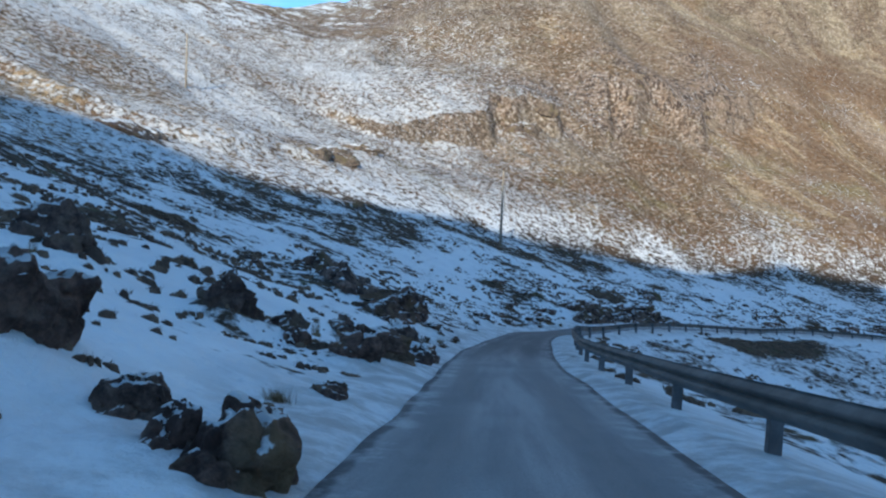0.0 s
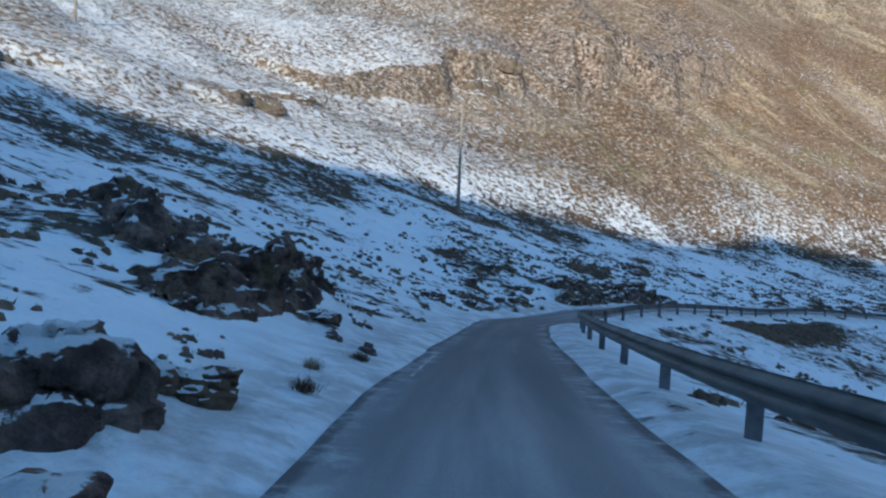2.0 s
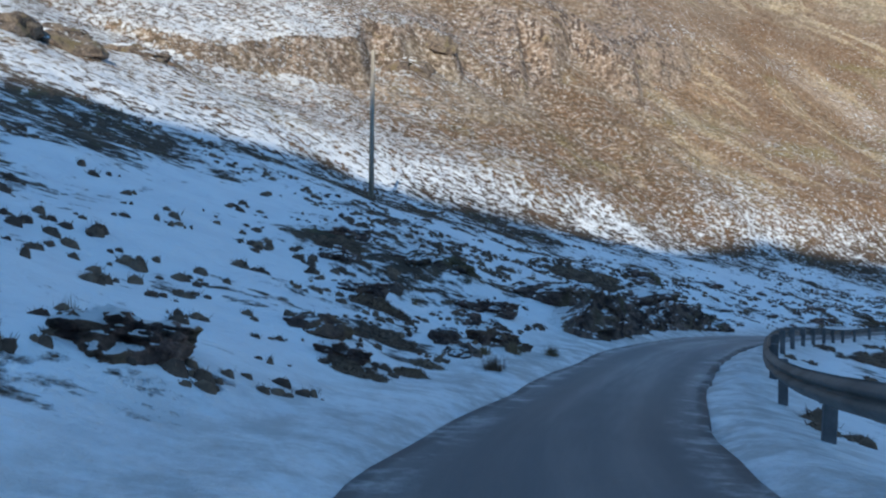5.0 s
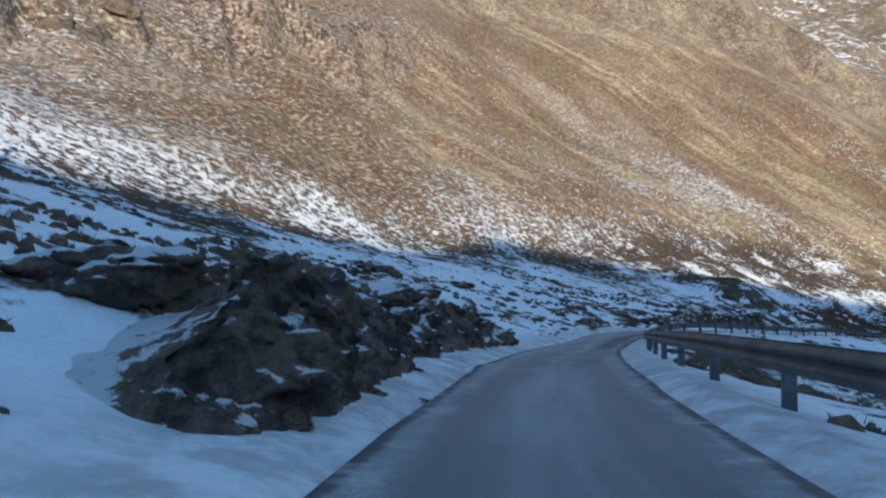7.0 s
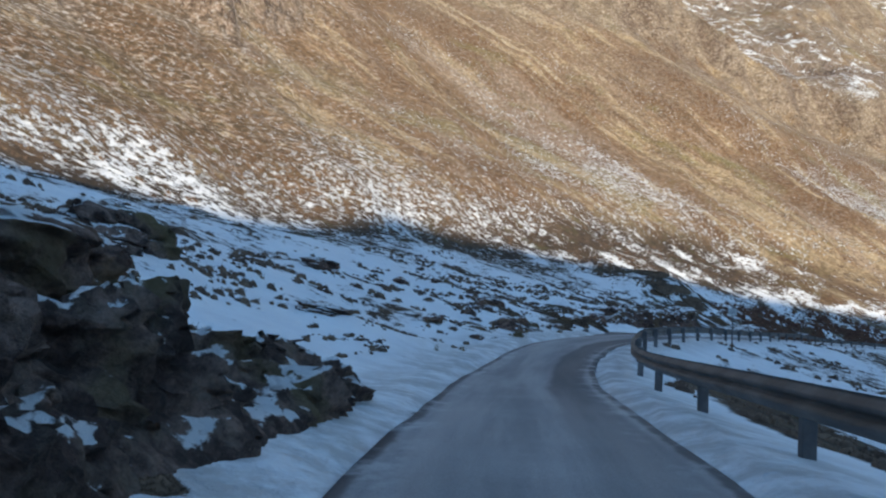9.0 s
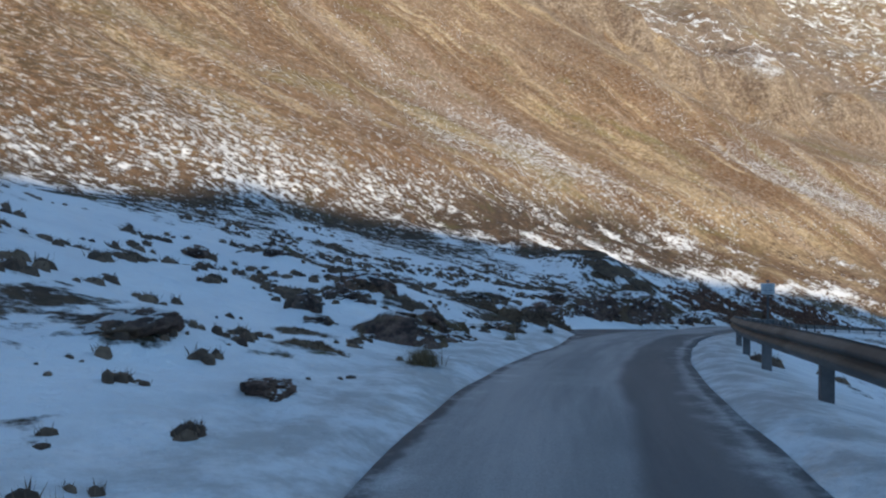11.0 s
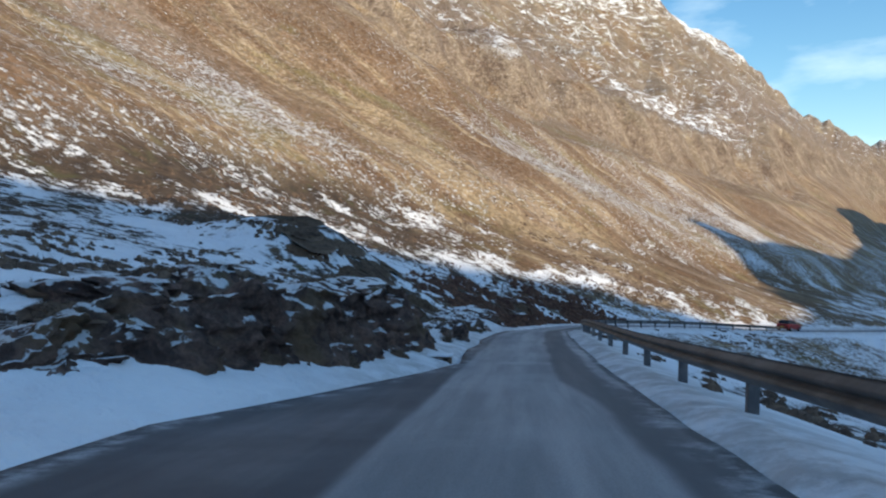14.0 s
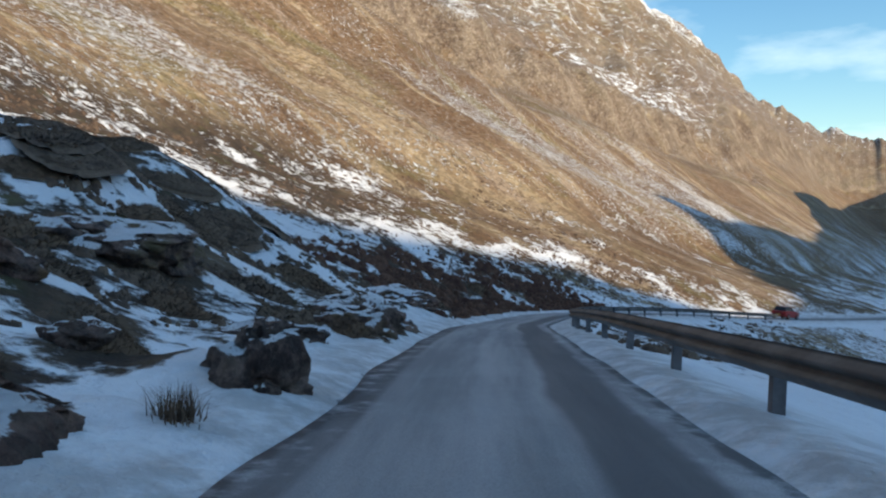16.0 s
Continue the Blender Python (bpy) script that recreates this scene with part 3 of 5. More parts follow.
def near_rocks(x, y, rows, reach):
    """1 in the middle of the nearest of these rocks, 0 well away from it, and the same times its height."""
    close, swell = np.zeros(x.shape), np.zeros(x.shape)
    for s, d, w, h in rows:
        p, _ = beside(s, d)
        near = (np.abs(x - p.x) < 3 * reach * w) & (np.abs(y - p.y) < 3 * reach * w)
        if near.any():
            f = np.exp(-((x[near] - p.x) ** 2 + (y[near] - p.y) ** 2) / (reach * w) ** 2)
            close[near] = np.maximum(close[near], f)
            swell[near] = np.maximum(swell[near], f * h)
    return close, swell


def ground(x, y):
    x, y = np.asarray(x, float), np.asarray(y, float)
    s, d, zr = along(x, y)
    left = np.maximum(d - 1.45 - lay_by(s), 0)
    right = np.maximum(-d - right_edge(s) - 0.02, 0)
    # the hillside that climbs from the road's outer edge
    low = (0.33 - 0.08 * smooth(85, 115, s)) * np.maximum(left - 0.6, 0) + 0.20 * smooth(145, 185, s) * smooth(290, 240, s) * np.minimum(np.maximum(left - 3, 0), 27)
    steep = 0.35 + 0.33 * smooth(-40, 50, x)
    up, crag = np.maximum(left - 23, 0), np.maximum(left - 50, 0)
    rise = low + (steep - 0.3) * up * smooth(0, 14, up) + (0.1 + 0.15 * smooth(-80, 40, x)) * crag * smooth(0, 30, crag)
    rise = rise - smooth(150, 260, x) * (1 - smooth(480, 600, x) * smooth(360, 250, y)) * (0.42 * np.clip(left - 72, 0, 100) + 0.1 * np.clip(left - 40, 0, 60))
    # bands of crag across the face
    rim = 8 * vnoise(s / 9.0, s * 0, 51) + 3 * vnoise(s / 3.0, s * 0, 52)
    rise = rise + 5.5 * smooth(-0.7, 0.1, vnoise(s / 14.0, left / 30.0, 57)) * smooth(66, 69.5, left + rim) * smooth(85, 110, s) * smooth(190, 150, s) + 15 * smooth(104, 116, left + rim) * smooth(165, 200, s)
    rise = rise + 1.3 * smooth(40, 43, left + 0.6 * rim) * smooth(40, 55, s) * smooth(100, 80, s) * smooth(-0.1, 0.4, vnoise(s / 7.0, s * 0, 53))
    crest = 46 + 145 * smooth(-95, 10, x) + 100 * smooth(150, 420, x) + 75 * smooth(480, 680, x) - 270 * smooth(640, 1150, x)
    rise = np.where(rise > 0.7 * crest, 0.7 * crest + 0.3 * crest * np.tanh((rise - 0.7 * crest) / (0.3 * crest)), rise)
    # the bowl on the inner side
    bowl = np.maximum(right - 1.05, 0)
    fall = 0.26 * np.minimum(bowl, 14) + 0.05 * np.maximum(bowl - 14, 0)
    z = zr + rise - fall
    # rocks and hummocks, none on the road
    wild = smooth(0.2, 3.0, left) + smooth(1.0, 5.0, right)
    big = smooth(25, 90, left)
    z = z + wild * (0.55 * fbm(x, y, 7.0, 3, 3) + 0.16 * fbm(x, y, 1.6, 2, 5)) + big * (3.0 * fbm(x, y, 38, 4, 9)) + smooth(24, 50, left) * 0.9 * fbm(x, y, 8, 4, 13) + smooth(80, 200, left) * 9 * fbm(x, y, 120, 4, 11) + smooth(110, 190, left) * smooth(150, 300, x) * (30 * (0.5 - np.abs(fbm(x, y, 75, 5, 19))) + 11 * fbm(x, y, 34, 3, 23) + 7 * (0.5 - np.abs(fbm(x, y, 17, 3, 29))))
    z = z + smooth(80, 125, left) * smooth(120, 220, x) * (9 * (0.45 - np.abs(fbm(x, y, 28, 4, 43))) + 4 * (0.45 - np.abs(fbm(x, y, 11, 3, 47))))
    # the ground swells round each outcrop
    swell = near_rocks(np.atleast_1d(x), np.atleast_1d(y), FIRST_BANK + SECOND_BANK + CUTTING + OPEN_SLOPE + CRAGS, 0.8)[1].reshape(x.shape)
    swell = np.maximum(swell, 2.0 * near_rocks(np.atleast_1d(x), np.atleast_1d(y), KNOLLS, 0.85)[1].reshape(x.shape))
    z = z + 0.40 * swell * smooth(0.3, 1.6, left)
    # the snow thrown up along both edges
    z = z + 0.13 * np.exp(-((left - 0.60) / 0.4) ** 2) * smooth(0, 0.3, left) + (0.09 + 0.07 * fbm(x, y, 1.1, 3, 83)) * np.exp(-((right - 0.48) / 0.33) ** 2) * smooth(0, 0.25, right)
    z = np.where((left <= 0) & (right <= 0), z - 0.10, z)
    # the far ridge
    rx, rh = np.array(RIDGE, float).T
    ridge = np.interp(x, rx, rh) - 0.95 * np.maximum(np.abs(y + 200) - 18, 0) + 1.5 * fbm(x, y, 30, 3, 17)
    return np.maximum(z, ridge)


# ---- helpers for meshes ----
def mesh_of(name, verts, faces, material, smooth_shade=True):
    me = bpy.data.meshes.new(name)
    me.from_pydata([tuple(v) for v in verts], [], [tuple(f) for f in faces])
    me.materials.append(material)
    if smooth_shade:
        me.polygons.foreach_set("use_smooth", [True] * len(me.polygons))
    me.update()
    return me


def part(name, me, parent, m=None, label=""):
    ob = new(name, me)
    ob.parent = parent
    if m is not None:
        ob.matrix_basis = m
    if label:
        tagged(ob, label)
    return ob


def sheet(name, grid, material, values):
    """A mesh from a grid of places (rows, columns, 3) with a value of each name at every corner."""
    r, c = grid.shape[:2]
    me = bpy.data.meshes.new(name)
    i = np.arange(r * c).reshape(r, c)
    quads = np.stack([i[:-1, :-1], i[:-1, 1:], i[1:, 1:], i[1:, :-1]], -1).reshape(-1, 4)
    me.vertices.add(r * c)
    me.vertices.foreach_set("co", grid.reshape(-1).astype(np.float32))
    me.loops.add(quads.size)
    me.loops.foreach_set("vertex_index", quads.reshape(-1).astype(np.int32))
    me.polygons.add(len(quads))
    me.polygons.foreach_set("loop_start", np.arange(0, quads.size, 4, dtype=np.int32))
    me.polygons.foreach_set("use_smooth", np.ones(len(quads), bool))
    me.update(calc_edges=True)
    for key, v in values.items():
        me.attributes.new(key, "FLOAT", "POINT").data.foreach_set("value", np.asarray(v, np.float32).reshape(-1))
    me.materials.append(material)
    return me


def lines(low, high, step, ratio, least, most):
    """Grid lines: even from low to high, then ever wider out to least and most."""
    mid = list(np.arange(low, high + step / 2, step))
    up, gap = [mid[-1]], step
    while up[-1] < most:
        gap *= ratio
        up.append(up[-1] + gap)
    down, gap = [mid[0]], step
    while down[-1] > least:
        gap *= ratio
        down.append(down[-1] - gap)
    return np.array(down[:0:-1] + mid + up[1:])


# ---- the ground: one sheet out to the horizon ----
gx = lines(-30, 128, 0.5, 1.028, -2400, 2400)
gy = lines(-8, 152, 0.5, 1.04, -2400, 2400)
GX, GY = np.meshgrid(gx, gy)
GS, GD, GR = along(GX, GY)
GZ = ground(GX, GY)
patchy = fbm(GX, GY, 9, 4, 31)
spread = fbm(GX, GY, 45, 4, 37)
west = smooth(165, 85, GS)
ragged = fbm(GX, GY, 3.6, 4, 33)
bank = 0.83 - 0.26 * smooth(9, 22, GD) + 0.16 * patchy + 0.50 * ragged - 0.10 * smooth(125, 155, GS)
face = np.interp(GD, [24, 34, 46, 62, 85, 140], [0.61, 0.58, 0.37, 0.23, 0.14, 0.10]) + west * np.interp(GD, [24, 40, 60, 85, 120], [0.0, 0.05, 0.14, 0.21, 0.29])
face = face + 0.38 * spread * smooth(30, 60, GD) + 0.15 * patchy + (0.15 + 0.12 * fbm(GX, GY, 40, 4, 73)) * smooth(8, 50, GZ) * smooth(180, 260, GX) * smooth(680, 470, GX) * smooth(0.56, 0.46, (GY - 105) / np.maximum(GX - 60, 1)) + 0.05 * smooth(150, 110, GS) * smooth(45, 60, GD)
east = smooth(0.46, 0.38, (GY - 105) / np.maximum(GX - 60, 1))
face = face + 0.55 * smooth(112, 150, GZ) * smooth(330, 430, GX) * east * (0.75 + 0.6 * fbm(GX, GY, 55, 4, 77)) + 0.15 * smooth(80, 125, GD) * (smooth(150, 250, GX) + 0.35 * smooth(130, 90, GS)) * (0.55 + fbm(GX, GY, 60, 3, 75))
cover = bank + (face - bank) * smooth(27, 36, GD)
bare = near_rocks(GX, GY, FIRST_BANK + SECOND_BANK + CUTTING + OPEN_SLOPE, 0.8)[0]
green = near_rocks(GX, GY, BUSH_EARLY + BUSH_MIDDLE + BUSH_LATE, 0.6)[0]
knoll = near_rocks(GX, GY, KNOLLS, 1.1)[0]
cover = cover - (0.34 * bare * (0.55 + 0.45 * smooth(45, 60, GS)) + 0.5 * green + 0.3 * knoll) * (0.75 + 0.8 * fbm(GX, GY, 1.7, 3, 71))
tongue = smooth(135, 165, GS) * smooth(400, 340, GS) * smooth(35, 44, GD) * smooth(125, 100, GD)
lobes = smooth(0.0, 0.55, vnoise((GS + 0.45 * GD) / 17, GD / 75, 81)) * smooth(95, 45, GD) + 0.18 * smooth(56, 38, GD)
cap = 0.28 + 0.2 * patchy + 0.36 * lobes
cover = cover + tongue * (np.minimum(cover, cap) + np.clip(cap - cover, 0, 0.2) - cover)
edge = smooth(1.1, 0.4, np.abs(GD - 2.2 - lay_by(GS))) * (GD > 0)
cover = cover - 0.08 * smooth(215, 265, GS) * smooth(90, 60, GD) - 0.08 * smooth(140, 190, GS) * smooth(20, 34, GD) * smooth(262, 240, GS)
cover = cover + 0.13 * smooth(95, 120, GS) * smooth(215, 185, GS) * smooth(8, 15, GD) * smooth(31, 23, GD) - 0.16 * smooth(212, 235, GS) * smooth(330, 300, GS) * smooth(2.5, 5, GD) * smooth(28, 20, GD)
cover = cover - 0.10 * smooth(168, 190, GS) * smooth(44, 34, GD) * smooth(2.5, 4.0, GD) + 0.14 * smooth(145, 95, GS) * smooth(28, 40, GD) - 0.14 * smooth(62, 90, GS) * smooth(140, 122, GS) * smooth(32, 40, GD) * smooth(70, 58, GD)
cover = cover + 0.24 * smooth(285, 305, GS) * smooth(80, 50, GD) * (0.6 + patchy) * (GD > 0)
cover = np.maximum(cover, 1.35 * edge)
# deep clean snow at the foot of the first outcrop
cover = cover + 0.7 * smooth(23, 25, GS) * smooth(30.5, 29, GS) * smooth(1.2, 2.0, GD) * smooth(5.0, 4.2, GD)
hollow = smooth(74, 82, GS) * smooth(110, 100, GS) * smooth(3.6, 4.6, -GD) * smooth(9.5, 6.5, -GD)
cover = np.where(GD < 0, 0.60 - 0.42 * hollow + 0.26 * patchy + 0.2 * ragged + 0.42 * smooth(4.6, 3.0, -GD), cover)
brink = GD + 7 * vnoise(GS / 9.0, GS * 0, 51) + 5 * fbm(GX, GY, 22, 3, 91)
band = smooth(64, 69, brink) * smooth(92, 82, brink) * smooth(88, 108, GS) * smooth(178, 160, GS) + 0.8 * smooth(118, 128, brink) * smooth(158, 146, brink) * smooth(60, 110, GS)
band = np.clip(band + 0.9 * smooth(46, 50, brink) * smooth(59, 53, brink) * smooth(55, 70, GS) * smooth(112, 96, GS), 0, 1)
upper = GD - 0.33 * (GS - 300) + 12 * fbm(GX, GY, 26, 3, 95)
band = np.maximum(band, 0.85 * smooth(172, 178, upper) * smooth(222, 208, upper) * smooth(270, 300, GS) * smooth(480, 445, GS))
heath = np.clip(smooth(38, 28, GD) * (1 - 0.75 * smooth(196, 216, GS)) + 0.25 * patchy * smooth(60, 36, GD), 0, 1)
land = tagged(new("ground", sheet("ground", np.stack([GX, GY, GZ], -1), HILL, {"along": GS, "off": GD, "snow": cover, "heath": heath, "cliff": band})),
              "snow-dusted brown hillside with heather and rough grass", "ground", kind="structure")


# ---- the road ----
def road_mesh():
    keep = np.where((REACH > -70) & (REACH < 420))[0]
    rows, off, brim = [], [], []
    for i in keep:
        s = REACH[i]
        l = 1.42 + lay_by(s) + 0.14 * float(fbm(np.array(s), np.array(3.0), 3.0, 2, 41))
        r = float(right_edge(s)) + 0.10 * float(fbm(np.array(s), np.array(9.0), 2.5, 2, 43))
        across = np.r_[l + 0.06, l, np.linspace(l - 0.12, -r + 0.12, 11), -r, -r - 0.06]
        left = np.array((-HEAD[i, 1], HEAD[i, 0]))
        xy = LINE[i, :2] + across[:, None] * left
        z = LINE[i, 2] + 0.035 - 0.012 * np.abs(across) + np.where(np.arange(len(across)) % (len(across) - 1) == 0, -0.16, 0)
        rows.append(np.c_[xy, z])
        off.append(across)
        brim.append(np.minimum(l - across, across + r))
    off = np.array(off)
    return sheet("road", np.array(rows), ASPHALT, {"along": np.repeat(REACH[keep][:, None], off.shape[1], 1), "off": off, "brim": np.array(brim)})


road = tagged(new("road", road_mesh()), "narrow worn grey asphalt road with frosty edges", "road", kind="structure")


def edge_line(s0, s1, d, width):
    """A worn strip of white paint along the road."""
    steps = np.arange(s0, s1, 0.5)
    rows = [[tuple(beside(float(s), d + side * width, 0.041 - 0.012 * abs(d))[0]) for side in (0, 1)] for s in steps]
    return sheet("edge_line", np.array(rows)[:, ::-1], PAINT, {"along": np.repeat(steps[:, None], 2, 1)})


tagged(new("road_marking", edge_line(27.5, 32.0, 1.13, 0.055)), "worn white edge line on the asphalt", "road marking", kind="structure")


# ---- the crash barrier ----
BARRIER = -2.4
PROFILE = [(0.0, 0.0), (0.012, 0.035), (0.075, 0.075), (0.080, 0.110), (0.015, 0.145), (0.0, 0.165), (0.015, 0.185), (0.080, 0.220), (0.075, 0.255), (0.012, 0.295), (0.0, 0.33)]


def beam_mesh(s0, s1):
    """A W-shaped steel beam that follows the road's edge."""
    verts, faces, n = [], [], len(PROFILE)
    steps = np.linspace(s0, s1, 9)
    for s in steps:
        for side in (0, 1):
            for out, up in PROFILE:
                p, h = beside(float(s), BARRIER + out - 0.004 * side, 0.40 + up)
                verts.append(p)
    m = 2 * n
    for k in range(len(steps) - 1):
        for j in range(n - 1):
            a = k * m + j
            faces.append((a, a + 1, a + m + 1, a + m))
            a += n
            faces.append((a, a + m, a + m + 1, a + 1))
        for j in (0, n - 1):
            a = k * m + j
            faces.append((a, a + m, a + m + n, a + n))
    return mesh_of("beam", verts, faces, STEEL)


def box_bm(bm, size, at, bevel=0.0):
    made = bmesh.ops.create_cube(bm, size=1.0, matrix=Matrix.Translation(at) @ Matrix.Diagonal((*size, 1)))
    if bevel:
        edges = list({e for v in made["verts"] for e in v.link_edges})
        bmesh.ops.bevel(bm, geom=edges, offset=bevel, segments=2, affect="EDGES", profile=0.5)


def bm_mesh(name, bm, material, smooth_shade=False):
    me = bpy.data.meshes.new(name)
    bm.to_mesh(me)
    bm.free()
    me.materials.append(material)
    if smooth_shade:
        me.polygons.foreach_set("use_smooth", [True] * len(me.polygons))
    return me


def crash_barrier(s0, s1):
    at, h = beside(s0, BARRIER)
    thing = tagged(new("crash_barrier"), "weathered grey steel crash barrier on dark posts beside the road", "crash barrier", kind="")
    bm = bmesh.new()
    box_bm(bm, (0.12, 0.14, 1.25), (0, 0, 0.075), 0.012)
    post = bm_mesh("post", bm, POST)
    bm = bmesh.new()
    box_bm(bm, (0.10, 0.10, 0.26), (0, 0, 0), 0.01)
    block = bm_mesh("spacer", bm, POST)
    n = int((s1 - s0) / 4.07)
    for k in range(n):
        s = s0 + 4.07 * k
        if k % 4 == 0:
            part("beam", beam_mesh(s - 1.0, min(s + 16.28, s1) - 0.985), thing)
        p, h = beside(s, BARRIER - 0.13)
        lean = random.uniform(-1.5, 1.5)
        made = part("post", post, thing, Matrix.Translation(p) @ pose(0, 0, 0, lean, random.uniform(-2, 1), h))
        part("spacer", block, made, pose(0, 0.07, 0.52))
    return thing


barrier = crash_barrier(-24.93, 240)


# ---- rocks in the banks ----
def lie_of(points, share, reach=0.8):
    """For each place in the plan its height and a turn that tilts a thing by a share of the slope there."""
    x, y = np.array(points, float).T
    z = ground(x, y)
    gx, gy = (ground(x + reach, y) - ground(x - reach, y)) / (2 * reach), (ground(x, y + reach) - ground(x, y - reach)) / (2 * reach)
    return [(float(z[k]), Vector((0, 0, 1)).rotation_difference(Vector((-gx[k] * share, -gy[k] * share, 1))).to_matrix().to_4x4()) for k in range(len(x))]


def settle(pending, share):
    """Sets things on the ground, tilted with it: each with its place, its sinking and its own turn and size."""
    for (ob, p, sink, own), (z, tilt) in zip(pending, lie_of([(p.x, p.y) for ob, p, sink, own in pending], share)):
        ob.matrix_basis = Matrix.Translation((p.x, p.y, z - sink)) @ tilt @ own
    pending.clear()


WAITING = []


def rock_mesh(seed, material, level=5):
    """A broken outcrop about 1 m across: slabs, ledges and clefts, uneven at every scale."""
    rnd = random.Random(seed)
    bm = bmesh.new()
    bmesh.ops.create_icosphere(bm, subdivisions=level, radius=0.5)
    cuts = []
    for k in range(14):
        a, u = rnd.uniform(0, 6.283), rnd.uniform(-0.25, 0.8)
        cuts.append((Vector((math.cos(a) * math.sqrt(1 - u * u), math.sin(a) * math.sqrt(1 - u * u), u)), rnd.uniform(0.26, 0.44)))
    shift = Vector((rnd.uniform(-50, 50), rnd.uniform(-50, 50), rnd.uniform(-50, 50)))
    dip = Vector((rnd.uniform(-0.5, 0.5), rnd.uniform(-0.5, 0.5), 1)).normalized()
    for v in bm.verts:
        p = v.co.copy()
        for normal, far in cuts:
            over = p.dot(normal) - far
            if over > 0:
                p -= normal * over * 0.75
        out = Vector((p.x, p.y, 0.3 * p.z)).normalized()
        spots = noise.voronoi(Vector((p.x * 2.9, p.y * 2.9, p.z * 3.6)) + shift)
        block, gap = noise.noise(spots[1][0] * 5.3), spots[0][1] - spots[0][0]
        p += out * (0.085 * block - 0.035 * max(0.0, 1 - gap / 0.16))
        p.z += 0.07 * noise.noise(spots[1][0] * 3.1)
        bed = p.dot(dip) * 7 + 0.8 * noise.noise(p * 3 + shift)
        ledge = (bed - math.floor(bed)) ** 2
        cleft = 1 - abs(noise.noise(p * 4.2 + shift)) * 3
        p += out * (0.11 * noise.fractal(p * 2.6 + shift, 0.95, 2.1, 5) - 0.012 * ledge - 0.02 * max(cleft, 0))
        p.z += 0.06 * noise.fractal(p * 3.3 - shift, 0.9, 2.1, 4)
        p += 0.022 * noise.noise_vector(p * 13 + shift)
        v.co = p
    bm.normal_update()
    return bm_mesh("rock", bm, material, True)


ROCK_SHAPES = [rock_mesh(k, ROCK) for k in range(5)] + [rock_mesh(10 + k, RED_ROCK) for k in range(3)]
FACE_SHAPES = [rock_mesh(20 + k, ROCK if k < 2 else RED_ROCK, 5) for k in range(4)]
CRAG_SHAPES = [rock_mesh(30 + k, CRAG_ROCK, 4) for k in range(3)]


def outcrop(k, s, d, width, height, turn=0.0, deep=0.8, label=""):
    """A rock bedded in the bank s metres along the road and d metres to its left."""
    p, h = beside(s, d)
    ob = tagged(new("rock_outcrop", CRAG_SHAPES[k % 3] if d > 25 else FACE_SHAPES[k % 4] if width > 1.7 and d < 9 else ROCK_SHAPES[k % len(ROCK_SHAPES)]), label or "dark broken rock outcrop with snow caught on its ledges", "rock", "rocks in the roadside bank")
    WAITING.append((ob, p, 0.24 * height, pose(0, 0, 0, random.uniform(-9, 9), random.uniform(-9, 9), h + turn) @ Matrix.Diagonal((width * 1.5, width * 1.5 * deep, height * 1.4, 1))))
    return ob


